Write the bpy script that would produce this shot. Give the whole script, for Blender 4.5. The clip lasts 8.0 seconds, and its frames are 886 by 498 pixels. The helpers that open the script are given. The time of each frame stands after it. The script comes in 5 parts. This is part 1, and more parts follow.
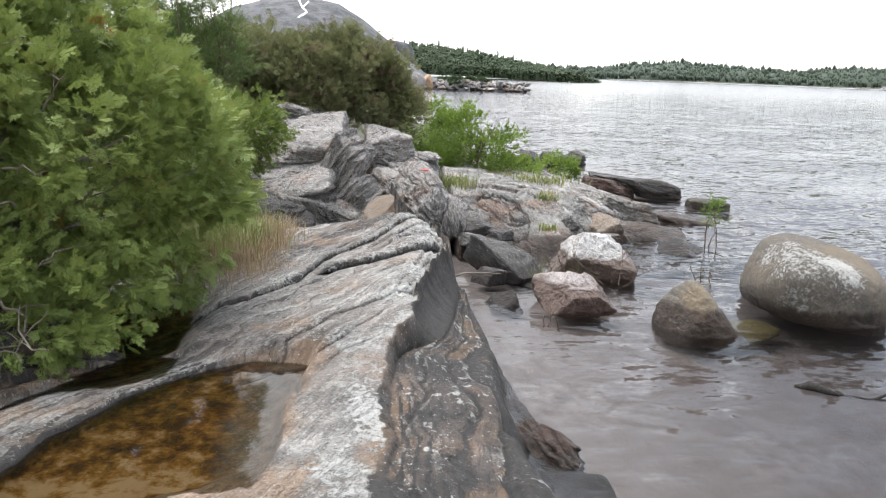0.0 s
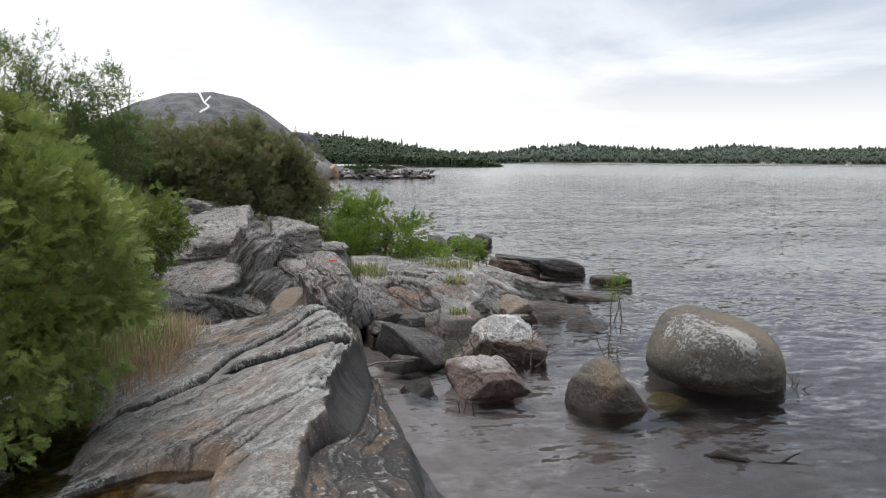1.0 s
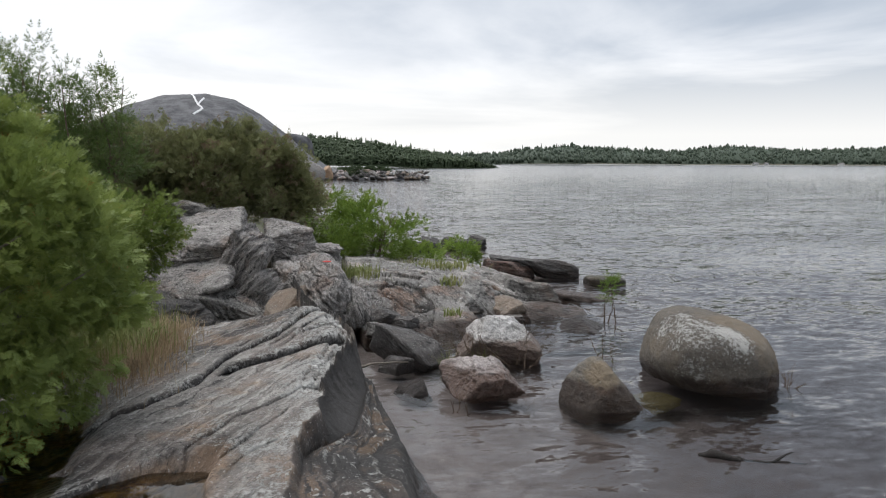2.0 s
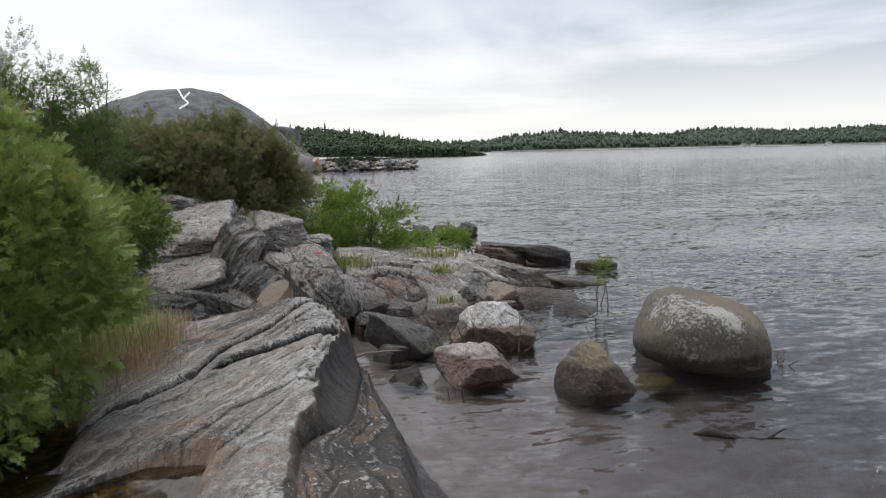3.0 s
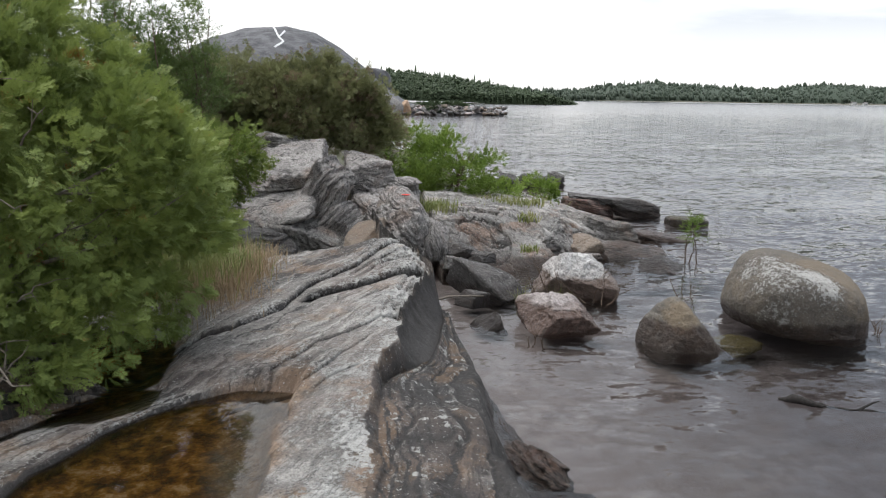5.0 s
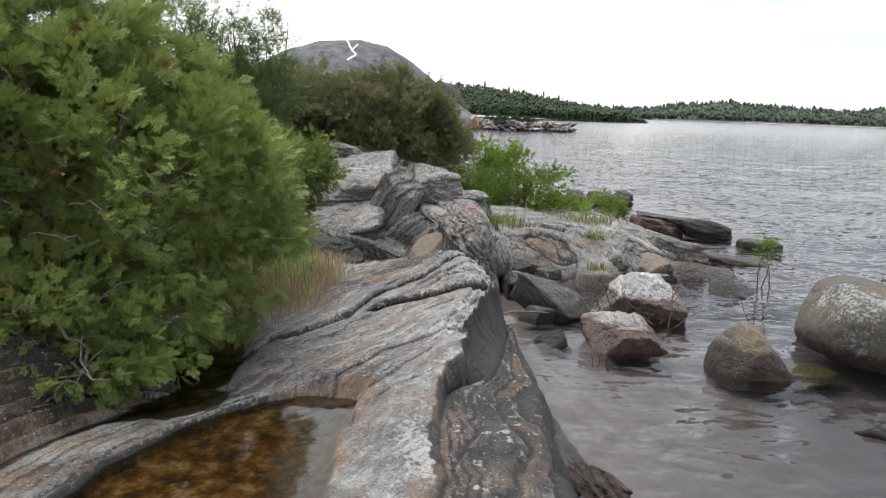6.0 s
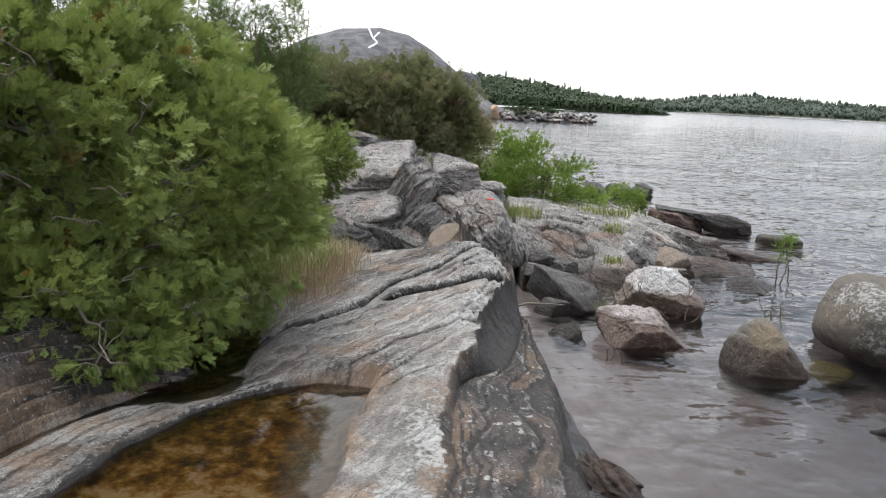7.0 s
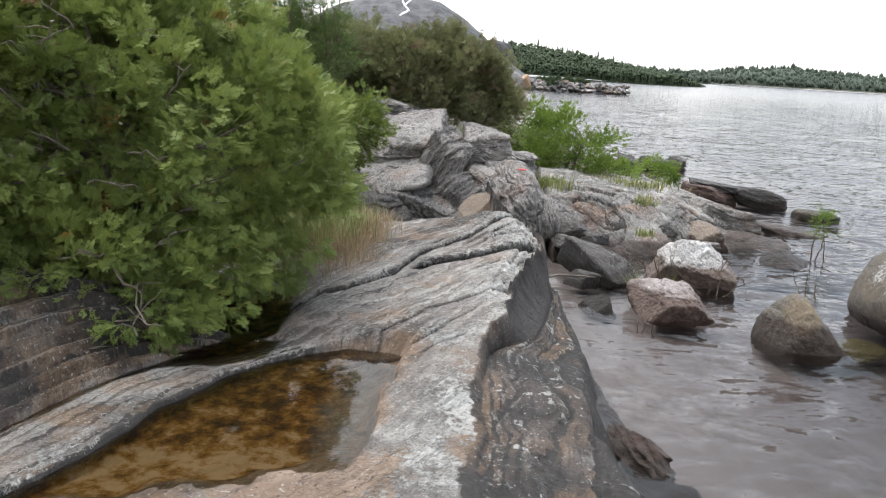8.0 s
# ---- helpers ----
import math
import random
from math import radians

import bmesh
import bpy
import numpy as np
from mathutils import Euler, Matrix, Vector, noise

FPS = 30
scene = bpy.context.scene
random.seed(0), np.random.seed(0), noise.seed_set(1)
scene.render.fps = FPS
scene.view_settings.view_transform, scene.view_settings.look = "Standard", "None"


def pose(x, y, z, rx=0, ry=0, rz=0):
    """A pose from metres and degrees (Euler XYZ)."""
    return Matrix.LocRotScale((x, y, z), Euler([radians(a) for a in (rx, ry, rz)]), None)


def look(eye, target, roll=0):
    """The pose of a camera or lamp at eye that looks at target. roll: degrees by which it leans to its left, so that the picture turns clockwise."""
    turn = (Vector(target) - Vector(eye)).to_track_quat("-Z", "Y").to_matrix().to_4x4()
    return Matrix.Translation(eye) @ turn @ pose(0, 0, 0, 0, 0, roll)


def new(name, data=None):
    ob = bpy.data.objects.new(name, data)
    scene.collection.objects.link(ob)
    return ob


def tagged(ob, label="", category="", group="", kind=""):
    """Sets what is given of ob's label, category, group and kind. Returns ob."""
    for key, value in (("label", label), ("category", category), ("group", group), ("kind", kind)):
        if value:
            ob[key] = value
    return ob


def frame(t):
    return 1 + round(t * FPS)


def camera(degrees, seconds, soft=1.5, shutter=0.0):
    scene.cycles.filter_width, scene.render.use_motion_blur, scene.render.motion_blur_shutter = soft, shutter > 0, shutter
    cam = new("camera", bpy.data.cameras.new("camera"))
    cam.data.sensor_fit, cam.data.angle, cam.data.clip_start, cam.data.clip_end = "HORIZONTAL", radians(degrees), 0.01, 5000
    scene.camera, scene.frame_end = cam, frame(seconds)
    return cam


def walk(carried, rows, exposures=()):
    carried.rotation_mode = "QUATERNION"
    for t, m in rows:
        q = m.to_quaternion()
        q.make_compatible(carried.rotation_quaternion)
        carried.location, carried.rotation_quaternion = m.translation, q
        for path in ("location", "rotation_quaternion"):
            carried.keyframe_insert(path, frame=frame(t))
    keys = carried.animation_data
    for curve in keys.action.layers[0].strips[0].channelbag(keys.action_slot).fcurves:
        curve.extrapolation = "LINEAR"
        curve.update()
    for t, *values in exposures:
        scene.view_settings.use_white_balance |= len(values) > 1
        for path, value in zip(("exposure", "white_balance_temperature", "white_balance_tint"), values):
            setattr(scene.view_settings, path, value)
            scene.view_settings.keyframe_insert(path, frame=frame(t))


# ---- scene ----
cam = camera(58.9, 8.0, soft=1.1)
PATH = [
    (0, (-0.006, -0.52, 1.966), (0.114, 1.427, 1.525), 2.2),
    (0.5, (0.015, -0.517, 1.985), (0.292, 1.44, 1.674), 0.2),
    (1, (0.013, -0.529, 1.989), (0.355, 1.429, 1.767), 0.4),
    (1.2, (0.013, -0.529, 1.989), (0.356, 1.43, 1.776), 0.66),
    (2.3, (0.018, -0.538, 1.986), (0.391, 1.414, 1.763), -0.25),
    (2.5, (0.018, -0.538, 1.986), (0.402, 1.412, 1.76), -0.7),
    (3, (0.016, -0.533, 1.973), (0.393, 1.415, 1.726), -1.2),
    (3.5, (0.012, -0.522, 1.969), (0.335, 1.428, 1.66), -0.6),
    (4, (0.002, -0.524, 1.972), (0.276, 1.434, 1.665), 0.2),
    (4.2, (-0.001, -0.525, 1.971), (0.231, 1.434, 1.632), 0.4),
    (5.3, (-0.015, -0.536, 1.963), (0.142, 1.422, 1.583), 1.1),
    (5.5, (-0.018, -0.535, 1.967), (0.127, 1.428, 1.612), 1.4),
    (6, (-0.04, -0.545, 1.96), (-0.036, 1.424, 1.612), 2.1),
    (6.5, (-0.032, -0.546, 1.965), (-0.116, 1.416, 1.585), 2.3),
    (7, (-0.028, -0.556, 1.969), (-0.068, 1.409, 1.593), 2.9),
    (7.5, (-0.063, -0.552, 1.958), (-0.135, 1.404, 1.547), 3.5),
    (8, (-0.052, -0.549, 1.96), (-0.158, 1.396, 1.506), 3.5),
]
EXPO = [(0.0, 1.05), (0.5, 0.72), (1.0, 0.22), (2.5, 0.06), (3.5, 0.05), (4.0, 0.13), (5.5, 0.47), (6.5, 0.57), (7.5, 0.72), (8.0, 0.8)]
walk(cam, [(t, look(eye, target, roll)) for t, eye, target, roll in PATH], EXPO)

# ---- light: high overcast with thin cloud, sun veiled high overhead ----
SUN_EL, SUN_AZ = 72.0, -25.0      # degrees; azimuth from ahead (+y) towards the right
world = bpy.data.worlds.new("sky")
scene.world = world
world.use_nodes = True


def node(nt, kind, **kw):
    """A node with its settings (lower case) and its inputs (capitals, or in_N by number)."""
    n = nt.nodes.new(kind)
    for k, v in kw.items():
        if k[:3] == "in_":
            sock = n.inputs[int(k[3:])]
        elif k[0].isupper():
            sock = n.inputs[k.replace("_", " ")]
        else:
            setattr(n, k, v)
            continue
        if isinstance(v, bpy.types.NodeSocket):
            nt.links.new(v, sock)
        else:
            sock.default_value = v
    return n


def math_node(nt, op, a, b=0.0, c=0.0, clamp=False):
    return node(nt, "ShaderNodeMath", operation=op, use_clamp=clamp, in_0=a, in_1=b, in_2=c).outputs[0]


def mix_col(nt, fac, a, b, blend="MIX"):
    n = node(nt, "ShaderNodeMix", data_type="RGBA", blend_type=blend)
    for i, v in ((0, fac), (6, a), (7, b)):
        if isinstance(v, bpy.types.NodeSocket):
            nt.links.new(v, n.inputs[i])
        else:
            n.inputs[i].default_value = v if i == 0 else (*v[:3], 1)
    return n.outputs[2]


def ramp(nt, fac, stops):
    n = node(nt, "ShaderNodeValToRGB", Fac=fac)
    while len(n.color_ramp.elements) < len(stops):
        n.color_ramp.elements.new(0.5)
    for e, (p, c) in zip(n.color_ramp.elements, stops):
        e.position = p
        e.color = (*c, 1) if isinstance(c, tuple) else (c, c, c, 1)
    return n.outputs[0]


wt = world.node_tree
wt.nodes.clear()
sky = node(wt, "ShaderNodeTexSky", sky_type="NISHITA", sun_disc=False, sun_elevation=radians(SUN_EL), sun_rotation=radians(SUN_AZ))
sky_dim = mix_col(wt, 1.0, sky.outputs[0], (0.1, 0.1, 0.1), "MULTIPLY")
way = node(wt, "ShaderNodeTexCoord").outputs["Generated"]
sep = node(wt, "ShaderNodeSeparateXYZ", in_0=way)
lift = math_node(wt, "ADD", math_node(wt, "MAXIMUM", sep.outputs[2], 0.0), 0.10)
plane = node(wt, "ShaderNodeCombineXYZ", in_0=math_node(wt, "DIVIDE", sep.outputs[0], lift), in_1=math_node(wt, "DIVIDE", sep.outputs[1], lift))
cl = node(wt, "ShaderNodeTexNoise", Vector=plane.outputs[0], Scale=0.42, Detail=7.0, Roughness=0.52, Distortion=0.4)
lean = math_node(wt, "ADD", cl.outputs[0], math_node(wt, "MULTIPLY", sep.outputs[0], 0.42))     # thicker away from the sun
cover = ramp(wt, lean, [(0.48, 0.0), (0.68, 1.0)])
cloud = mix_col(wt, cover, (1.0, 1.015, 1.05), (0.5, 0.56, 0.65))
veil = mix_col(wt, 0.93, sky_dim, cloud)
low = ramp(wt, sep.outputs[2], [(0.035, 1.0), (0.13, 0.0)])
veil = mix_col(wt, math_node(wt, "MULTIPLY", low, 0.85), veil, (1.0, 0.99, 0.965))
# the cloud is thinner and brighter high up round the veiled sun
sun_dir = Vector((math.sin(radians(SUN_AZ)) * math.cos(radians(SUN_EL)), math.cos(radians(SUN_AZ)) * math.cos(radians(SUN_EL)), math.sin(radians(SUN_EL))))
near_sun = node(wt, "ShaderNodeVectorMath", operation="DOT_PRODUCT", in_0=way, in_1=sun_dir).outputs["Value"]
glow = node(wt, "ShaderNodeMapRange", interpolation_type="SMOOTHSTEP", Value=near_sun, From_Min=0.78, From_Max=0.9, To_Min=1.0, To_Max=3.1).outputs[0]
veil = node(wt, "ShaderNodeVectorMath", operation="SCALE", in_0=veil, Scale=glow).outputs[0]
bg = node(wt, "ShaderNodeBackground", Color=veil, Strength=1.0)
node(wt, "ShaderNodeOutputWorld", Surface=bg.outputs[0])

sun = new("sun", bpy.data.lights.new("sun", "SUN"))
sun.data.energy, sun.data.angle, sun.data.color = 0.9, radians(30), (1.0, 0.96, 0.9)
sun.matrix_world = look(sun_dir * 50, (0, 0, 0))


# ---- shape tools ----
def hash01(i, j, k, seed):
    h = (i.astype(np.int64) * 374761393 + j.astype(np.int64) * 668265263 + k.astype(np.int64) * 2147483647 + seed * 974711) & 0xFFFFFFFF
    h = ((h ^ (h >> 13)) * 1274126177) & 0xFFFFFFFF
    h = ((h ^ (h >> 16)) * 2246822519) & 0xFFFFFFFF
    return ((h ^ (h >> 15)) & 0xFFFFFF) / float(0xFFFFFF)


def vnoise(p, seed=0):
    """Smooth value noise, -1 to 1, at the rows of p (N, 3)."""
    f = np.floor(p)
    w = p - f
    w = w * w * w * (w * (w * 6 - 15) + 10)
    i, j, k = f[:, 0], f[:, 1], f[:, 2]
    out = 0
    for a in (0, 1):
        for b in (0, 1):
            for c in (0, 1):
                g = (w[:, 0] if a else 1 - w[:, 0]) * (w[:, 1] if b else 1 - w[:, 1]) * (w[:, 2] if c else 1 - w[:, 2])
                out = out + g * hash01(i + a, j + b, k + c, seed)
    return out * 2 - 1


def fbm(p, seed=0, octaves=4, gain=0.5):
    out, amp, tot = 0, 1.0, 0.0
    for o in range(octaves):
        out = out + amp * vnoise(p * 2.03 ** o + o * 17.3, seed + o * 7)
        tot += amp
        amp *= gain
    return out / tot


def xyz(x, y, z=None):
    return np.stack([x, y, np.zeros_like(x) if z is None else z], 1)


def sstep(a, b, x):
    t = np.clip((x - a) / (b - a), 0, 1)
    return t * t * (3 - 2 * t)


def layer_value(s, seed=0):
    """A height for each rock layer s, flat within the layer and changing sharply between layers."""
    f = np.floor(s)
    z = np.zeros_like(f)
    a, b = hash01(f, z, z, seed), hash01(f + 1, z, z, seed)
    return a + (b - a) * sstep(0.72, 1.0, s - f)


def mesh_np(name, V, F, mat=None, attrs=None, smooth=True):
    """A mesh from arrays: V (N, 3), F (M, 3 or 4), float attributes per vertex."""
    me = bpy.data.meshes.new(name)
    V, F = np.asarray(V, np.float32), np.asarray(F, np.int32)
    me.vertices.add(len(V))
    me.vertices.foreach_set("co", V.ravel())
    me.loops.add(F.size)
    me.loops.foreach_set("vertex_index", F.ravel())
    me.polygons.add(len(F))
    me.polygons.foreach_set("loop_start", np.arange(0, F.size, F.shape[1], dtype=np.int32))
    me.polygons.foreach_set("use_smooth", np.full(len(F), smooth))
    for k, v in (attrs or {}).items():
        me.attributes.new(k, "FLOAT", "POINT").data.foreach_set("value", np.asarray(v, np.float32))
    me.update()
    me.validate()
    if mat:
        me.materials.append(mat)
    return me


def grid_faces(nx, ny):
    i = np.arange(nx * ny).reshape(ny, nx)
    return np.stack([i[:-1, :-1], i[:-1, 1:], i[1:, 1:], i[1:, :-1]], -1).reshape(-1, 4)


ICO = {}


def ico(level):
    if level not in ICO:
        bm = bmesh.new()
        bmesh.ops.create_icosphere(bm, subdivisions=level, radius=1)
        ICO[level] = (np.array([v.co for v in bm.verts]), np.array([[v.index for v in f.verts] for f in bm.faces]))
        bm.free()
    return ICO[level]


def tube(points, radii, sides=7):
    """A tapered round limb along points."""
    P = np.asarray(points, float)
    T = np.gradient(P, axis=0)
    T /= np.linalg.norm(T, axis=1, keepdims=True) + 1e-9
    up = np.where(np.abs(T[:, 2:3]) > 0.9, [[1.0, 0, 0]], [[0, 0, 1.0]])
    A = np.cross(T, up)
    A /= np.linalg.norm(A, axis=1, keepdims=True) + 1e-9
    B = np.cross(T, A)
    ang = np.arange(sides) * 2 * np.pi / sides
    R = np.asarray(radii)[:, None, None]
    V = P[:, None] + R * (np.cos(ang)[None, :, None] * A[:, None] + np.sin(ang)[None, :, None] * B[:, None])
    n = len(P)
    i = np.arange(n * sides).reshape(n, sides)
    j = np.roll(i, -1, 1)
    return V.reshape(-1, 3), np.stack([i[:-1], j[:-1], j[1:], i[1:]], -1).reshape(-1, 4)


def joined(pieces):
    V, F, n = [], [], 0
    for v, f in pieces:
        V.append(v)
        F.append(f + n)
        n += len(v)
    return np.concatenate(V), np.concatenate(F)


def part(name, me, parent, label=""):
    ob = new(name, me)
    ob.parent = parent
    return tagged(ob, label=label)


# ---- materials ----
def material(name):
    m = bpy.data.materials.new(name)
    m.use_nodes = True
    nt = m.node_tree
    return m, nt, nt.nodes["Principled BSDF"]


def rock_material(name, dark, mid, light, bands=1.0, lichen=(0.5, 0.5, 0.47), lichen_at=0.62, rust=0.25, rust_col=(0.33, 0.19, 0.1), pink=0.0, wet=0.17, grain=70.0, algae=False, flecks=0.7, partings=0.8):
    """Layered gneiss: bands follow the strata of the mesh; pale lichen, rust, fine grain, damp near the water."""
    m, nt, bsdf = material(name)
    pos = node(nt, "ShaderNodeNewGeometry").outputs["Position"]
    attr = {k: node(nt, "ShaderNodeAttribute", attribute_name=k).outputs["Fac"] for k in ("strata", "lichen", "tone", "brown")}

    def noise_at(scale, detail=6.0, rough=0.65, off=0.0, vector=pos):
        v = node(nt, "ShaderNodeVectorMath", operation="ADD", in_0=vector, in_1=(off, off * 0.7, off * 1.3)).outputs[0] if off else vector
        return node(nt, "ShaderNodeTexNoise", Vector=v, Scale=scale, Detail=detail, Roughness=rough).outputs[0]

    warp = noise_at(3.0, 5.0)
    s1 = math_node(nt, "ADD", attr["strata"], math_node(nt, "MULTIPLY", warp, 0.7))
    sv = node(nt, "ShaderNodeCombineXYZ", in_0=s1, in_1=math_node(nt, "MULTIPLY", warp, 1.2)).outputs[0]
    b1 = noise_at(1.5 * bands, 5.0, 0.7, 0, sv)
    b2 = noise_at(6.5 * bands, 4.0, 0.65, 0, sv)
    fine, blot, speck = noise_at(grain, 6.0, 0.75), noise_at(5.0, 8.0, 0.66), noise_at(32.0, 8.0, 0.78, 3.1)
    fac = math_node(nt, "ADD", math_node(nt, "MULTIPLY", b1, 0.36), math_node(nt, "ADD", math_node(nt, "MULTIPLY", b2, 0.3), math_node(nt, "MULTIPLY", blot, 0.34)))
    fac = math_node(nt, "ADD", fac, math_node(nt, "MULTIPLY", attr["tone"], 0.2))
    col = ramp(nt, fac, [(0.36, dark), (0.47, mid), (0.54, mid), (0.64, light)])
    col = mix_col(nt, 0.55, col, ramp(nt, fine, [(0.33, 0.06), (0.5, 0.5), (0.68, 0.97)]), "OVERLAY")
    rn = math_node(nt, "ADD", noise_at(2.3, 7.0, 0.65, 7.3), math_node(nt, "MULTIPLY", attr["brown"], 0.16))
    col = mix_col(nt, math_node(nt, "MULTIPLY", ramp(nt, rn, [(0.53, 0.0), (0.68, 1.0)]), rust), col, mix_col(nt, 0.5, rust_col, col, "OVERLAY"))
    if pink:
        col = mix_col(nt, math_node(nt, "MULTIPLY", ramp(nt, noise_at(1.7, 5.0, 0.6, 11.0), [(0.45, 0.0), (0.62, 1.0)]), pink), col, (0.36, 0.26, 0.21))
    # near-black where tone is lowest: dark layers, and shade painted into cracks
    near_black = math_node(nt, "MULTIPLY", math_node(nt, "ADD", attr["tone"], 1.0), -1.6, clamp=True)
    col = mix_col(nt, near_black, col, mix_col(nt, 0.5, (0.048, 0.043, 0.04), ramp(nt, speck, [(0.35, 0.22), (0.65, 0.6)]), "OVERLAY"))
    # black crust, then crusty pale lichen, dense where the mesh says so
    blackn = math_node(nt, "ADD", math_node(nt, "MULTIPLY", noise_at(11.0, 8.0, 0.7, 5.0), 0.7), math_node(nt, "MULTIPLY", b2, 0.3))
    col = mix_col(nt, math_node(nt, "MULTIPLY", ramp(nt, blackn, [(0.55, 0.0), (0.66, 1.0)]), 0.65), col, (0.05, 0.05, 0.048))
    amount = math_node(nt, "ADD", math_node(nt, "ADD", math_node(nt, "MULTIPLY", blot, 0.32), math_node(nt, "MULTIPLY", speck, 0.68)), math_node(nt, "MULTIPLY", attr["lichen"], 0.095))
    lmask = ramp(nt, amount, [(lichen_at - 0.02, 0.0), (lichen_at + 0.03, 1.0)])
    lmask = math_node(nt, "MULTIPLY", lmask, math_node(nt, "SUBTRACT", 1.0, math_node(nt, "MULTIPLY", near_black, 0.85)))
    col = mix_col(nt, math_node(nt, "MULTIPLY", lmask, 0.9), col, mix_col(nt, 0.6, lichen, ramp(nt, fine, [(0.3, 0.3), (0.7, 0.7)]), "OVERLAY"))
    # hairline partings along the layers
    part_n = noise_at(2.6, 4.0, 0.6, 4.4, sv)
    part_d = math_node(nt, "ABSOLUTE", math_node(nt, "SUBTRACT", part_n, 0.5))
    part_f = noise_at(7.5, 3.0, 0.6, 9.1, sv)
    part_e = math_node(nt, "ABSOLUTE", math_node(nt, "SUBTRACT", part_f, 0.5))
    gap = math_node(nt, "MULTIPLY", ramp(nt, part_d, [(0.006, 1.0), (0.026, 0.0)]), ramp(nt, blot, [(0.42, 0.0), (0.52, 1.0)]))
    gap = math_node(nt, "MAXIMUM", gap, math_node(nt, "MULTIPLY", ramp(nt, part_e, [(0.006, 0.8), (0.03, 0.0)]), ramp(nt, warp, [(0.45, 0.0), (0.55, 1.0)])))
    gap = math_node(nt, "MULTIPLY", gap, partings)
    col = mix_col(nt, gap, col, (0.035, 0.032, 0.03))
    # small flecks, white and black
    fleck = noise_at(48.0, 4.0, 0.6, 13.0)
    col = mix_col(nt, math_node(nt, "MULTIPLY", ramp(nt, fleck, [(0.63, 0.0), (0.67, 1.0)]), math_node(nt, "MULTIPLY", math_node(nt, "SUBTRACT", 1.0, math_node(nt, "MULTIPLY", near_black, 0.8)), flecks)), col, lichen)
    col = mix_col(nt, math_node(nt, "MULTIPLY", ramp(nt, fleck, [(0.33, 1.0), (0.37, 0.0)]), flecks), col, (0.035, 0.035, 0.035))
    rough = node(nt, "ShaderNodeMapRange", Value=fine, From_Min=0.3, From_Max=0.7, To_Min=0.7, To_Max=0.95).outputs[0]
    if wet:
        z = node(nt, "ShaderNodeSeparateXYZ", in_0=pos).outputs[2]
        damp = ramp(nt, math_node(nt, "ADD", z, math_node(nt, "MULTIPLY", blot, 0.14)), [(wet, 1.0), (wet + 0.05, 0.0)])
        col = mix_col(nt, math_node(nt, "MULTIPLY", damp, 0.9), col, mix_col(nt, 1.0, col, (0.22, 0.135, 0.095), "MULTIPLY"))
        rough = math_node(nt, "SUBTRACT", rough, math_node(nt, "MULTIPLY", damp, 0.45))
    if algae:
        al = node(nt, "ShaderNodeAttribute", attribute_name="algae").outputs["Fac"]
        an = math_node(nt, "ADD", noise_at(9.0, 8.0, 0.7, 2.0), math_node(nt, "MULTIPLY", math_node(nt, "MAXIMUM", math_node(nt, "SUBTRACT", al, 1.0), 0.0), 0.3))      # thinner, paler film in the shallow end
        acol = ramp(nt, an, [(0.36, (0.025, 0.011, 0.003)), (0.46, (0.13, 0.055, 0.007)), (0.56, (0.36, 0.18, 0.025)), (0.66, (0.6, 0.42, 0.24))])
        col = mix_col(nt, al, col, acol)
    nt.links.new(col, bsdf.inputs["Base Color"])
    nt.links.new(rough, bsdf.inputs["Roughness"])
    bump_h = math_node(nt, "ADD", math_node(nt, "ADD", math_node(nt, "SUBTRACT", math_node(nt, "MULTIPLY", b2, 1.2), math_node(nt, "MULTIPLY", gap, 0.5)), math_node(nt, "MULTIPLY", fine, 0.5)), math_node(nt, "ADD", math_node(nt, "MULTIPLY", lmask, 0.25), math_node(nt, "MULTIPLY", speck, 0.8)))
    bump = node(nt, "ShaderNodeBump", Strength=1.0, Distance=0.03, Height=bump_h)
    nt.links.new(bump.outputs[0], bsdf.inputs["Normal"])
    return m


def leaf_material(name, a, b, dead=None, trans=0.3, dead_at=0.72):
    m, nt, bsdf = material(name)
    geo = node(nt, "ShaderNodeNewGeometry")
    big = node(nt, "ShaderNodeTexNoise", Vector=geo.outputs["Position"], Scale=2.2, Detail=3.0).outputs[0]
    mixf = math_node(nt, "ADD", math_node(nt, "MULTIPLY", geo.outputs["Random Per Island"], 0.4), math_node(nt, "MULTIPLY", ramp(nt, big, [(0.35, 0.0), (0.65, 1.0)]), 0.6))
    col = mix_col(nt, mixf, a, b)
    if dead:
        dn = node(nt, "ShaderNodeTexNoise", Vector=geo.outputs["Position"], Scale=4.0, Detail=3.0).outputs[0]
        col = mix_col(nt, ramp(nt, math_node(nt, "ADD", dn, math_node(nt, "MULTIPLY", geo.outputs["Random Per Island"], 0.12)), [(dead_at, 0.0), (dead_at + 0.08, 1.0)]), col, dead)
    bsdf.inputs["Roughness"].default_value = 0.6
    bsdf.inputs["Specular IOR Level"].default_value = 0.3
    nt.links.new(col, bsdf.inputs["Base Color"])
    tr = node(nt, "ShaderNodeBsdfTranslucent", Color=col)
    mx = node(nt, "ShaderNodeMixShader", Fac=trans, in_1=bsdf.outputs[0], in_2=tr.outputs[0])
    nt.links.new(mx.outputs[0], nt.nodes["Material Output"].inputs[0])
    return m


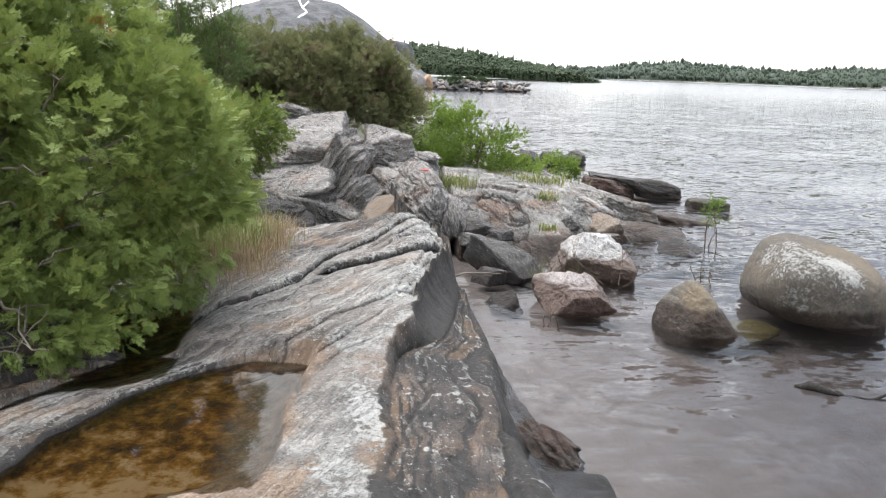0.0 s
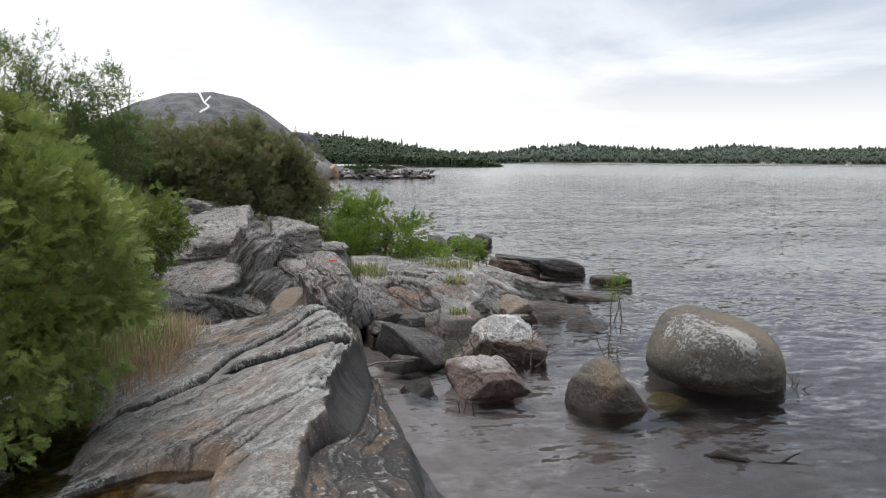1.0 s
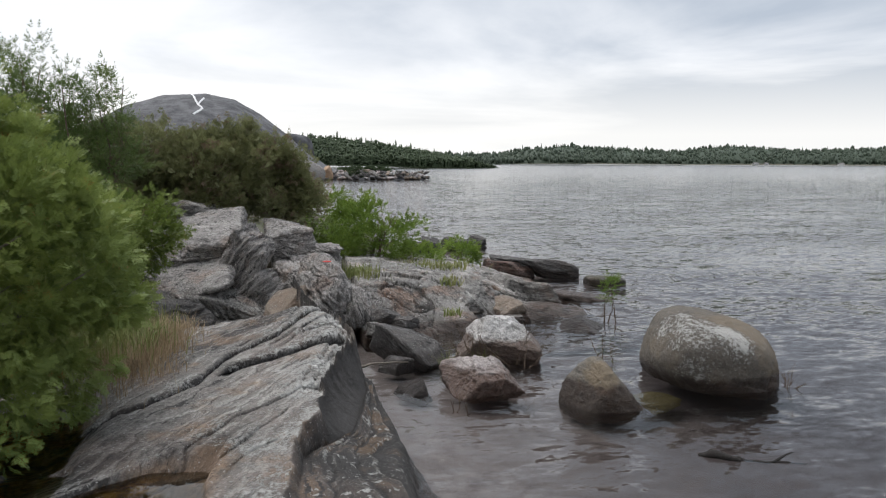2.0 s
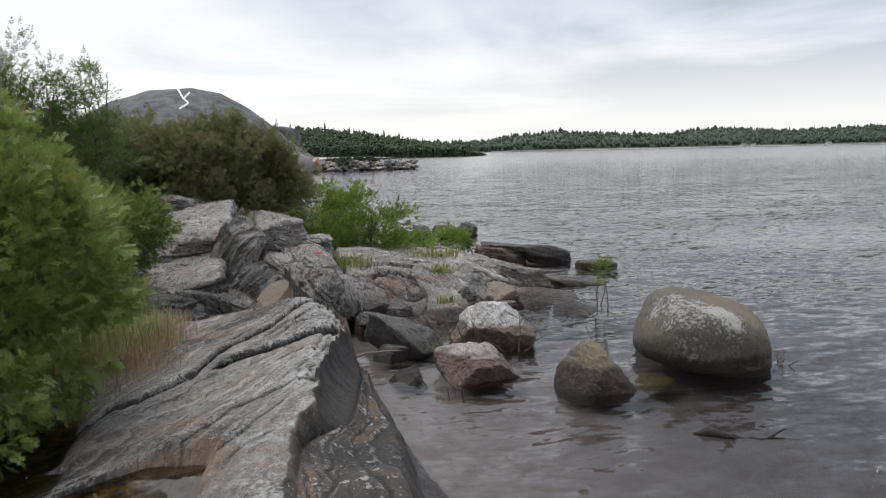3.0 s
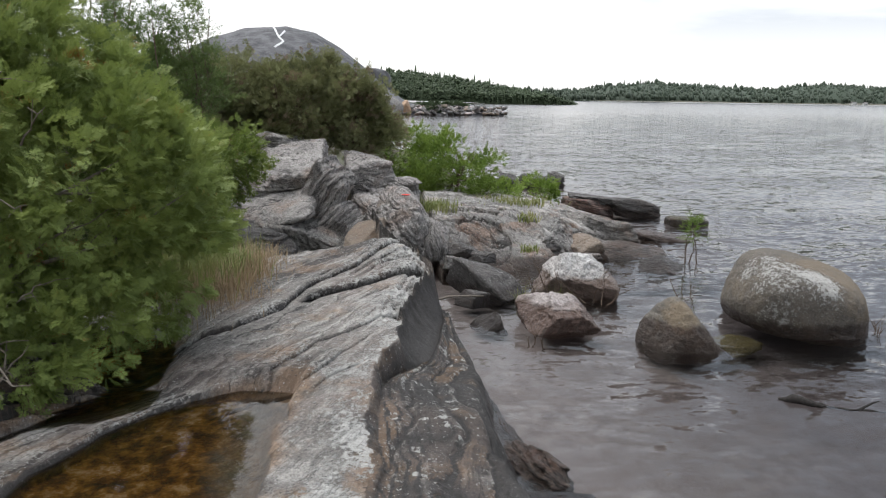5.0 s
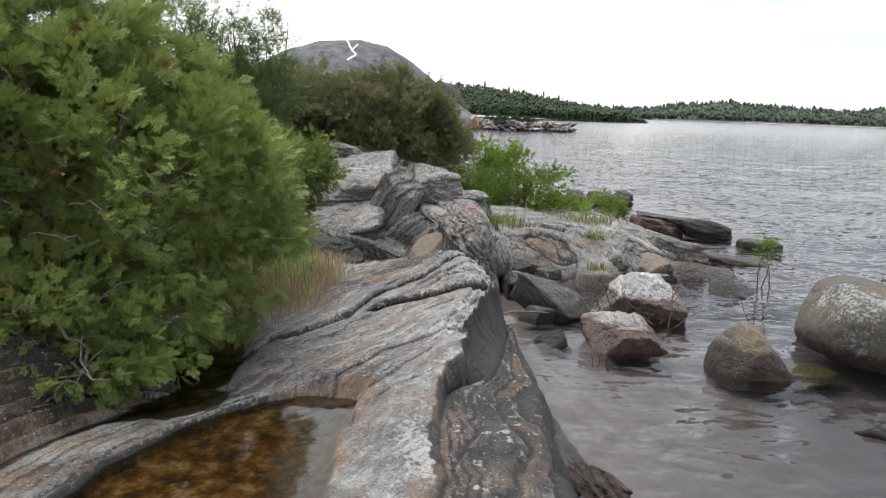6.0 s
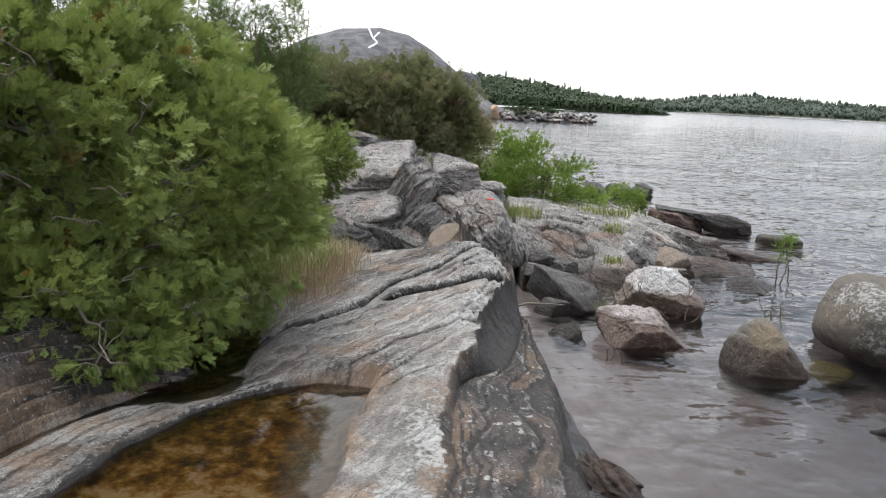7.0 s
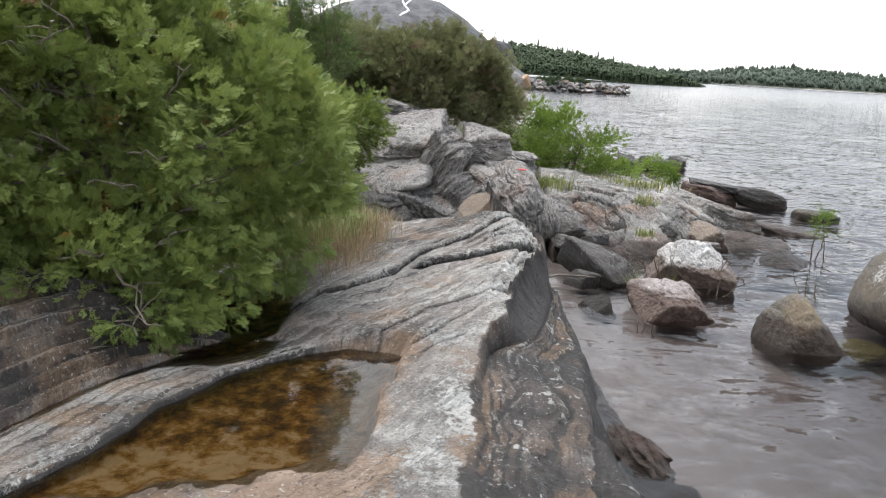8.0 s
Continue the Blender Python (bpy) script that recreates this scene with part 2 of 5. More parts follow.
def bark_material(name, a, b):
    m, nt, bsdf = material(name)
    pos = node(nt, "ShaderNodeNewGeometry").outputs["Position"]
    st = node(nt, "ShaderNodeMapping", Vector=pos, Scale=(1, 1, 0.25)).outputs[0]
    n = node(nt, "ShaderNodeTexNoise", Vector=st, Scale=60.0, Detail=6.0, Roughness=0.7).outputs[0]
    nt.links.new(ramp(nt, n, [(0.3, a), (0.7, b)]), bsdf.inputs["Base Color"])
    bsdf.inputs["Roughness"].default_value = 0.9
    nt.links.new(node(nt, "ShaderNodeBump", Strength=0.8, Distance=0.01, Height=n).outputs[0], bsdf.inputs["Normal"])
    return m


def water_material(name, tint, slopes, rough=0.03, far_blur=0.0):
    """Clear water over its bed; slopes: (size in metres, steepness) of each set of wind ripples, long across the wind."""
    m, nt, bsdf = material(name)
    pos = node(nt, "ShaderNodeNewGeometry").outputs["Position"]
    st = node(nt, "ShaderNodeMapping", Vector=pos, Rotation=(0, 0, radians(-14)), Scale=(0.5, 1.0, 1.0)).outputs[0]
    gust = node(nt, "ShaderNodeTexNoise", Vector=st, Scale=0.28, Detail=5.0, Roughness=0.6).outputs[0]
    calm = node(nt, "ShaderNodeMapRange", Value=gust, From_Min=0.35, From_Max=0.65, To_Min=0.55, To_Max=1.25).outputs[0]
    total = None
    for size, steep in slopes:
        n = node(nt, "ShaderNodeTexNoise", Vector=st, Scale=1.0 / size, Detail=2.0, Roughness=0.5, Distortion=0.6).outputs["Color"]
        c = node(nt, "ShaderNodeVectorMath", operation="SUBTRACT", in_0=n, in_1=(0.5, 0.5, 0.5)).outputs[0]
        c = node(nt, "ShaderNodeVectorMath", operation="MULTIPLY", in_0=c, in_1=(steep * 1.2, steep * 3.0, 0.0)).outputs[0]
        total = c if total is None else node(nt, "ShaderNodeVectorMath", operation="ADD", in_0=total, in_1=c).outputs[0]
    total = node(nt, "ShaderNodeVectorMath", operation="SCALE", in_0=total, Scale=calm).outputs[0]
    # far out the ripples are too fine to stand apart and only blur the reflection
    out = node(nt, "ShaderNodeMapRange", Value=node(nt, "ShaderNodeSeparateXYZ", in_0=pos).outputs[1], From_Min=25.0, From_Max=160.0, To_Min=0.0, To_Max=far_blur).outputs[0]
    total = node(nt, "ShaderNodeVectorMath", operation="SCALE", in_0=total, Scale=math_node(nt, "SUBTRACT", 1.0, math_node(nt, "MULTIPLY", out, 2.4))).outputs[0]
    nt.links.new(math_node(nt, "ADD", out, rough), bsdf.inputs["Roughness"])
    up = node(nt, "ShaderNodeVectorMath", operation="ADD", in_0=total, in_1=(0, 0, 1)).outputs[0]
    nt.links.new(node(nt, "ShaderNodeVectorMath", operation="NORMALIZE", in_0=up).outputs[0], bsdf.inputs["Normal"])
    bsdf.inputs["Base Color"].default_value = (*tint, 1)
    bsdf.inputs["IOR"].default_value = 1.333
    bsdf.inputs["Transmission Weight"].default_value = 1.0
    return m


def noise_material(name, a, b, scale, rough=0.9, bump=0.02, c=None):
    m, nt, bsdf = material(name)
    pos = node(nt, "ShaderNodeNewGeometry").outputs["Position"]
    n = node(nt, "ShaderNodeTexNoise", Vector=pos, Scale=scale, Detail=8.0, Roughness=0.65).outputs[0]
    n2 = node(nt, "ShaderNodeTexNoise", Vector=pos, Scale=scale * 0.13, Detail=4.0).outputs[0]
    col = ramp(nt, n, [(0.38, a), (0.62, b)])
    if c:
        col = mix_col(nt, ramp(nt, n2, [(0.45, 0.0), (0.6, 1.0)]), col, c)
    nt.links.new(col, bsdf.inputs["Base Color"])
    bsdf.inputs["Roughness"].default_value = rough
    nt.links.new(node(nt, "ShaderNodeBump", Strength=0.7, Distance=bump, Height=n).outputs[0], bsdf.inputs["Normal"])
    return m


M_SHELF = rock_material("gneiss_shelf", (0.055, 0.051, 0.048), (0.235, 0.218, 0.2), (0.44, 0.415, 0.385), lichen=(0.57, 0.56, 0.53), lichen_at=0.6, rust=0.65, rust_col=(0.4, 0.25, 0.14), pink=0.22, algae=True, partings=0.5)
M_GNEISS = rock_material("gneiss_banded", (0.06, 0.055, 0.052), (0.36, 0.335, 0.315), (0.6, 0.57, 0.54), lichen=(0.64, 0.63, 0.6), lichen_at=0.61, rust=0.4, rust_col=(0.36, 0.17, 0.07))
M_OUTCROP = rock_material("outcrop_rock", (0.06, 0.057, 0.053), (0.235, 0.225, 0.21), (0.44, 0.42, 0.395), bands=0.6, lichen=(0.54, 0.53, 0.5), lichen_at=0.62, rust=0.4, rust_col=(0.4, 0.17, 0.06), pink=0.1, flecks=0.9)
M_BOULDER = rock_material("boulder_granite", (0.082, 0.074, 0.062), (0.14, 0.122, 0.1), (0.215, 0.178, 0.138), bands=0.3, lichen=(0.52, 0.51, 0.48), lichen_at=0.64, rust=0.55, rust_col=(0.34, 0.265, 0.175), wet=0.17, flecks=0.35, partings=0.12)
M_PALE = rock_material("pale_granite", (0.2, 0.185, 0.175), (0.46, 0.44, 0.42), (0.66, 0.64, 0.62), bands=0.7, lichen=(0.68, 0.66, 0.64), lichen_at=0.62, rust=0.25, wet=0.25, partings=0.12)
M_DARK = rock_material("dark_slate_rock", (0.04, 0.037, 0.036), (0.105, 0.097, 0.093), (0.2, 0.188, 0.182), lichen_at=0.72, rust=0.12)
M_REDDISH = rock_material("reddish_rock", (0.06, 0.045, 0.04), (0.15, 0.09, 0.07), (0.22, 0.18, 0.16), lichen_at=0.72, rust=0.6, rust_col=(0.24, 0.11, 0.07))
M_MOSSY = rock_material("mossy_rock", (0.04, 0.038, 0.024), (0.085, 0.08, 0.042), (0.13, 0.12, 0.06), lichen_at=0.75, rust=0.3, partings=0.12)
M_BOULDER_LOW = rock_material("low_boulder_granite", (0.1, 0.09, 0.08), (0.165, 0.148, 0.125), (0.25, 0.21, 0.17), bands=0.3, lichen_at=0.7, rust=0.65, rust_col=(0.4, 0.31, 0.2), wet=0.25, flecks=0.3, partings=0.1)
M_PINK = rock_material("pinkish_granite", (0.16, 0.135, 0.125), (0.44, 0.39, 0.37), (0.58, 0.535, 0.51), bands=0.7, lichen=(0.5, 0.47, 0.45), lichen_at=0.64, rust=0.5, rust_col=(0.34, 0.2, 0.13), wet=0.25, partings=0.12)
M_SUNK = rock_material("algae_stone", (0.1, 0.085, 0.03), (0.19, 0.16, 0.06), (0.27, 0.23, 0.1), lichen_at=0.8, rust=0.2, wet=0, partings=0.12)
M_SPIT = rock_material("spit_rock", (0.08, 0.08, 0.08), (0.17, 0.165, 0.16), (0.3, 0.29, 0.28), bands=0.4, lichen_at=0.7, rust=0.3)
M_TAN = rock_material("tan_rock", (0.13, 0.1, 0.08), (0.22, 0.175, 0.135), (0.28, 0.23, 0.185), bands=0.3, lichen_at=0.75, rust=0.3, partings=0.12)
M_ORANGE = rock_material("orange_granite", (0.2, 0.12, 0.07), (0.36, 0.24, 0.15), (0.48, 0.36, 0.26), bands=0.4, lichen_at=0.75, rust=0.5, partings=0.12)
M_HILL = noise_material("bare_hill_rock", (0.045, 0.045, 0.049), (0.12, 0.12, 0.126), 0.45, bump=0.7)
M_QUARTZ = noise_material("white_quartz", (0.6, 0.6, 0.6), (0.8, 0.8, 0.8), 1.5)
M_GROUND, g_nt, g_bsdf = material("shore_and_bed")
g_pos = node(g_nt, "ShaderNodeNewGeometry").outputs["Position"]
g_n = node(g_nt, "ShaderNodeTexNoise", Vector=g_pos, Scale=8.0, Detail=9.0, Roughness=0.68).outputs[0]
g_big = node(g_nt, "ShaderNodeTexNoise", Vector=g_pos, Scale=0.9, Detail=5.0).outputs[0]
g_soil = mix_col(g_nt, ramp(g_nt, g_big, [(0.42, 0.0), (0.62, 1.0)]), ramp(g_nt, g_n, [(0.3, (0.02, 0.016, 0.011)), (0.7, (0.085, 0.065, 0.042))]), ramp(g_nt, g_n, [(0.3, (0.02, 0.024, 0.01)), (0.7, (0.075, 0.08, 0.034))]))
g_bed = mix_col(g_nt, ramp(g_nt, g_big, [(0.42, 0.0), (0.6, 1.0)]), ramp(g_nt, g_n, [(0.3, (0.24, 0.21, 0.205)), (0.7, (0.52, 0.47, 0.46))]), (0.34, 0.3, 0.295))
g_deep = ramp(g_nt, node(g_nt, "ShaderNodeMapRange", Value=node(g_nt, "ShaderNodeSeparateXYZ", in_0=g_pos).outputs[2], From_Min=-0.7, From_Max=-0.15).outputs[0], [(0.25, 1.0), (0.8, 0.0)])
g_bed = mix_col(g_nt, g_deep, g_bed, (0.11, 0.095, 0.1))      # darker with depth, standing in for light lost in the water
g_z = math_node(g_nt, "ADD", node(g_nt, "ShaderNodeSeparateXYZ", in_0=g_pos).outputs[2], math_node(g_nt, "MULTIPLY", g_n, 0.12))
g_nt.links.new(mix_col(g_nt, ramp(g_nt, g_z, [(0.0, 0.0), (0.09, 1.0)]), g_bed, g_soil), g_bsdf.inputs["Base Color"])
g_bsdf.inputs["Roughness"].default_value = 0.92
g_nt.links.new(node(g_nt, "ShaderNodeBump", Strength=0.8, Distance=0.03, Height=g_n).outputs[0], g_bsdf.inputs["Normal"])
M_CEDAR = leaf_material("cedar_foliage", (0.125, 0.172, 0.047), (0.275, 0.335, 0.09), dead=(0.3, 0.11, 0.03), trans=0.3)
M_JUNIPER = leaf_material("dusky_foliage", (0.115, 0.125, 0.055), (0.26, 0.27, 0.125), dead=(0.2, 0.14, 0.1), dead_at=0.64)
M_GREEN = leaf_material("bright_foliage", (0.1, 0.165, 0.03), (0.24, 0.33, 0.065), trans=0.35)
M_AIRY = leaf_material("birch_foliage", (0.075, 0.125, 0.035), (0.165, 0.215, 0.07))
# darker green than M_SHRUB: the shade is put into the leaf colour
M_SHADY = leaf_material("shaded_foliage", (0.065, 0.1, 0.03), (0.17, 0.22, 0.065), dead=(0.2, 0.13, 0.07))
M_SHRUB = leaf_material("shrub_foliage", (0.09, 0.135, 0.032), (0.21, 0.265, 0.06), dead=(0.22, 0.14, 0.07))
M_GRASS = leaf_material("grass_blades", (0.13, 0.18, 0.045), (0.28, 0.26, 0.11))
M_REED = leaf_material("dry_grass", (0.24, 0.17, 0.1), (0.43, 0.33, 0.21))
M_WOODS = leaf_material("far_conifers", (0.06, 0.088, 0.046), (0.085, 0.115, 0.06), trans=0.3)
# bluer, flatter copy of M_WOODS: distance haze put into the leaf colour
M_WOODS_HAZE = leaf_material("hazed_conifers", (0.062, 0.086, 0.06), (0.08, 0.106, 0.072), trans=0.3)
M_BARK = bark_material("grey_bark", (0.09, 0.075, 0.06), (0.26, 0.22, 0.18))
M_TWIG = bark_material("brown_twigs", (0.07, 0.05, 0.035), (0.17, 0.12, 0.085))
M_WATER = water_material("lake_water", (0.93, 0.91, 0.93), ((0.04, 0.15), (0.12, 0.22), (0.5, 0.09)), far_blur=0.11)
M_POOL = water_material("pool_water", (0.92, 0.82, 0.58), ((0.3, 0.004),), rough=0.0)

# ---- ground: one sheet, land on the left, lake bed on the right ----
def shore_x(y):
    """Where the water's edge runs, as x for each y."""
    return np.interp(y, [-40, 0, 2.5, 4, 7, 8, 9, 10.5, 13, 17, 19, 24, 40, 80, 130, 160], [3.0, 1.2, 0.6, 0.45, 0.35, 0.6, 1.5, 2.6, 2.6, 3.4, 2.0, 0.6, 0.0, -1.0, -3, -6])


def ground_z(x, y):
    u = shore_x(y) - x
    land = 0.95 * sstep(0.1, 3.2, u) + 0.045 * np.maximum(u - 2.5, 0) ** 0.9
    near = sstep(5.5, 8.5, y)
    land = land * (0.12 + 0.88 * near)
    land = land - 0.5 * np.exp(-((x + 1.75) / 0.55) ** 4 - ((y - 8.3) / 0.9) ** 4)
    bed = -0.16 - 0.55 * (1 - np.exp(np.minimum(u, 0) / 3.0)) - 0.004 * np.maximum(-u, 0)
    z = np.where(u > 0, land - 0.12, 0) + np.where(u <= 0, np.maximum(bed, -4), 0)
    q = xyz(x, y)
    return z + 0.05 * fbm(q * 1.3, 3) * np.where(u > 0, 1 + np.minimum(u, 10) * 0.1, 1.0)


def ground():
    def axis(lo, hi, n, k):
        t = np.linspace(-1, 1, n)
        return np.sinh(t * k) / np.sinh(k) * np.where(t > 0, hi, -lo)
    gx, gy = axis(-2500, 2500, 260, 8.2), axis(-2500, 2500, 300, 7.6) + 4
    X, Y = np.meshgrid(gx, gy)
    x, y = X.ravel(), Y.ravel()
    z = ground_z(x, y)
    far = sstep(1300, 1900, np.hypot(x, y))
    z = z * (1 - far) + far * 6
    me = mesh_np("ground", np.stack([x, y, z], 1), grid_faces(len(gx), len(gy)), M_GROUND)
    tagged(new("ground", me), "dark soil shore running down into a stony brown lake bed", "ground", kind="structure")


ground()
lake_me = mesh_np("lake", [(-2400, -2400, 0), (2400, -2400, 0), (2400, 2400, 0), (-2400, 2400, 0)], [(0, 1, 2, 3)], M_WATER)
lake = tagged(new("lake_water", lake_me), "wind-rippled grey lake water under an overcast sky", "water", kind="structure")
lake.visible_shadow = False


# ---- the rock shelf in front: folded gneiss with a rain pool ----
POOL_Z = 0.385


def groove(off, width):
    return np.exp(-(off / width) ** 2)


# edges of the upper layers: places along the strike, strata value there, height of the step, width of the crack
LEDGES = [
    ((2.9, 3.24, 3.52, 3.97, 4.6, 5.06, 5.6, 6.14), (-3.12, -3.05, -2.87, -2.85, -2.92, -2.82, -2.9, -3.07), 0.075, 0.028),
    ((5.2, 5.47, 5.75, 6.02, 6.3), (-3.9, -3.73, -3.49, -3.22, -3.05), 0.03, 0.012),
    ((4.25, 4.4, 4.71, 5.14, 5.35), (-2.78, -2.75, -2.6, -2.49, -2.45), 0.10, 0.05),
    ((2.8, 3.09, 3.28, 3.45, 3.62, 4.02, 4.3), (-2.13, -2.19, -2.18, -2.2, -2.11, -2.04, -2.0), 0.045, 0.013),
    ((2.45, 2.76, 2.83, 3.03, 3.45, 3.65), (-2.2, -2.17, -2.08, -1.94, -1.95, -1.92), 0.045, 0.013),
    ((2.9, 3.11, 3.25), (-1.84, -1.77, -1.74), 0.028, 0.012),
    ((3.7, 4.3, 4.75), (-2.62, -2.55, -2.42), 0.012, 0.007),
    ((3.3, 3.8, 4.3), (-2.42, -2.36, -2.24), 0.014, 0.007),
    ((4.6, 5.2, 5.9), (-2.70, -2.66, -2.62), 0.03, 0.012), ((4.9, 5.5, 6.0), (-2.62, -2.54, -2.45), 0.018, 0.008),
    ((4.3, 4.9, 5.5), (-2.36, -2.33, -2.30), 0.02, 0.008), ((5.2, 5.9, 6.6), (-3.3, -3.32, -3.35), 0.016, 0.008),
    ((4.7, 5.1, 5.6, 6.2), (-2.99, -2.9, -2.98, -3.16), 0.022, 0.01), ((4.9, 5.3, 5.8, 6.3), (-2.74, -2.72, -2.8, -2.95), 0.026, 0.012), ((5.1, 5.5, 6.0), (-2.62, -2.66, -2.78), 0.024, 0.01),
    ((5.0, 5.4, 5.8), (-2.36, -2.38, -2.46), 0.02, 0.009), ((3.9, 4.3, 4.7), (-2.14, -2.12, -2.1), 0.018, 0.008), ((2.9, 3.3, 3.7), (-2.32, -2.33, -2.28), 0.015, 0.007),
]


def shelf():
    gx = np.concatenate([np.arange(-6.0, -3.0, 0.06), np.arange(-3.0, -2.2, 0.012), np.arange(-2.2, 1.25, 0.0095), np.arange(1.25, 2.2, 0.05)])
    gy = np.concatenate([np.arange(-5.5, 1.3, 0.05), np.arange(1.3, 5.0, 0.0095), np.arange(5.0, 8.6, 0.0125)])
    X, Y = np.meshgrid(gx, gy)
    x, y = X.ravel(), Y.ravel()
    q = xyz(x, y)
    n0, n1, n2 = fbm(q * 1.7, 11), fbm(q * 6.0, 41, 4), fbm(q * 30.0, 43, 3)
    nm = fbm(q * 13.0, 45, 3)
    xw, yw = x + 0.02 * n0, y + 0.02 * fbm(q * 1.7 + 5, 12)
    s = 0.89 * xw - 0.45 * yw + 0.02 * fbm(q * 2.6, 21, 3)
    t = 0.45 * x + 0.89 * y
    crest = np.interp(yw, [-2, 1.86, 2.16, 2.57, 2.76, 3.04, 3.29, 3.66, 4.02, 4.69, 5.03, 5.33, 5.76, 6.0, 6.5, 7.3, 8.6], [-0.1, -0.09, -0.07, -0.03, -0.02, -0.05, -0.03, -0.01, 0.07, 0.18, 0.23, 0.32, 0.41, 0.43, 0.32, 0.08, -0.1])
    crest = crest + 0.05 * fbm(q * [1.5, 5, 1], 14, 4) + 0.04 * fbm(q * [0.3, 2.6, 1], 15, 2)
    u = crest + 0.02 * fbm(q * [3, 20, 1], 16, 2) - x
    left = np.maximum(u, 0)
    s = s - 0.16 * np.exp(-(left / 0.2) ** 2) * sstep(3.9, 4.8, t)      # layers hook round the nose
    top = sstep(-0.012, 0.010, u)
    # upper surface, with the layers' edges facing the lake
    z = 0.435 + np.where(yw > 3.5, 0.035, 0.006) * (yw - 3.5) + 0.075 * np.exp(-(left / 0.45) ** 2) * sstep(2.4, 3.8, yw)
    crack = np.zeros_like(z)
    hang, rim = np.zeros_like(z), np.zeros_like(z)
    for k, (along, level, h, w) in enumerate(LEDGES):
        ta, tb = along[0], along[-1]
        off = s - np.interp(t, along, level) + 0.014 * n1 + 0.03 * fbm(q * 2.6 + k * 7.7, 22, 3)
        on = sstep(ta - 0.1, ta + 0.15, t) * (1 - sstep(tb - 0.2, tb + 0.15, t)) * (0.8 + 0.4 * vnoise(q * 2.5 + k * 3.3, 9))
        rise = np.exp(np.minimum(off, 0) / (2.0 * h + 0.26)) * (1 - sstep(-0.006, 0.008, off))
        z += 0.72 * h * on * rise
        c = h * 0.6 * on * groove(off - 0.5 * w - 0.004, 0.8 * w)
        z -= c
        crack += c
        rim = np.maximum(rim, on * np.exp(np.minimum(off, 0) / 0.035) * (off < 0.004) * min(1.0, h * 22))
        hang = np.maximum(hang, on * np.exp(np.minimum(off, 0) / 0.16) * (off < 0.008) * h * 0.8)
    fine_l = layer_value(s * 26 + 0.8 * n1, 7)
    fl = s * 7.0 + 0.5 * n1 + 0.8 * fbm(q * 1.8, 70, 2)
    saw = fl - np.floor(fl)
    zero = np.zeros_like(fl)
    plate = (0.3 + hash01(np.floor(fl), zero, zero, 13)) * (0.6 + 0.7 * fbm(q * 2.7, 71, 2))
    z += 0.007 * (fine_l - 0.5) + 0.009 * plate * (saw * sstep(1.0, 0.92, saw) - 0.5) * sstep(3.0, 3.9, yw)
    uu = u + 0.03 * n1 + 0.05 * fbm(q * 3.4, 73, 3)
    nose = sstep(4.2, 4.7, yw) * (1 - sstep(6.7, 7.1, yw)) * (u > 0)
    stair = np.zeros_like(z)
    for a0 in (0.04, 0.09, 0.15):
        z -= 0.028 * nose * sstep(a0 + 0.006, a0 - 0.006, uu)
        stair += nose * (groove(uu - a0 + 0.014, 0.010) - 0.5 * groove(uu - a0 - 0.018, 0.016))
    # basin of the pool, cut along a step on its far side
    step_x = np.interp(yw, [0.5, 1.81, 2.04, 2.38, 2.74, 3.01, 3.2, 3.41, 3.58, 3.66], [-2.2, -1.69, -1.60, -1.52, -1.41, -1.31, -1.17, -1.01, -0.76, -0.55])
    near_lip = sstep(2.16, 2.46, yw - 0.45 * (xw + 0.6) + 0.12 * n1)
    right_lip = sstep(-0.45, -0.52, xw + 0.05 * n1 - 0.06 * (yw - 3.0))
    into = xw - step_x + 0.03 * fbm(q * 5.0, 48, 3)
    basin = near_lip * right_lip * sstep(-0.01, 0.03, into) * (1 - sstep(3.5, 3.64, yw))
    z -= 0.03 * sstep(-0.12, -0.5, xw) * (1 - sstep(3.3, 3.7, yw))
    z -= 0.115 * basin * (1 + 0.4 * fbm(q * 5, 44, 3))
    slab = sstep(0.012, -0.012, into) * (1 - sstep(3.3, 3.75, yw + 0.4 * (xw + 1.2)))
    acr = -into
    z_slab = 0.375 + 0.034 * sstep(0.0, 0.02, acr) - 0.025 * sstep(0.15, 0.5, acr) + 0.006 * (layer_value(acr * 12 + 0.6 * n1, 8) - 0.5) + 0.008 * (layer_value(acr * 34 + n1, 8) - 0.5)
    for a0, h in ((0.47, 0.07), (0.53, 0.06), (0.6, 0.05), (0.68, 0.06), (0.77, 0.05), (0.88, 0.05), (1.0, 0.05)):
        o = acr - a0 + 0.05 * n0 + 0.02 * n1
        z_slab += h * sstep(-0.010, 0.014, o) - 0.022 * groove(o + 0.016, 0.012)
    z = z * (1 - slab) + slab * z_slab
    # wet hollow behind the slab, under the tree
    hollow = np.exp(-(((xw + 1.66) / 0.44) ** 4 + ((yw - 4.0) / 0.68) ** 4))
    z -= 0.21 * hollow
    z -= 0.12 * sstep(1.6, 2.4, left) * sstep(4.2, 4.6, yw)
    # outer side: a dark face, a rib, then a rounded flank into the water
    rib = np.interp(yw, [-2, 3.45, 3.73, 4.0, 4.2, 4.7, 5.46, 6.2, 8.6], [-0.1, -0.03, 0.02, 0.15, 0.32, 0.42, 0.51, 0.55, 0.45])
    rib = np.maximum(rib + 0.03 * n0, crest + 0.035)
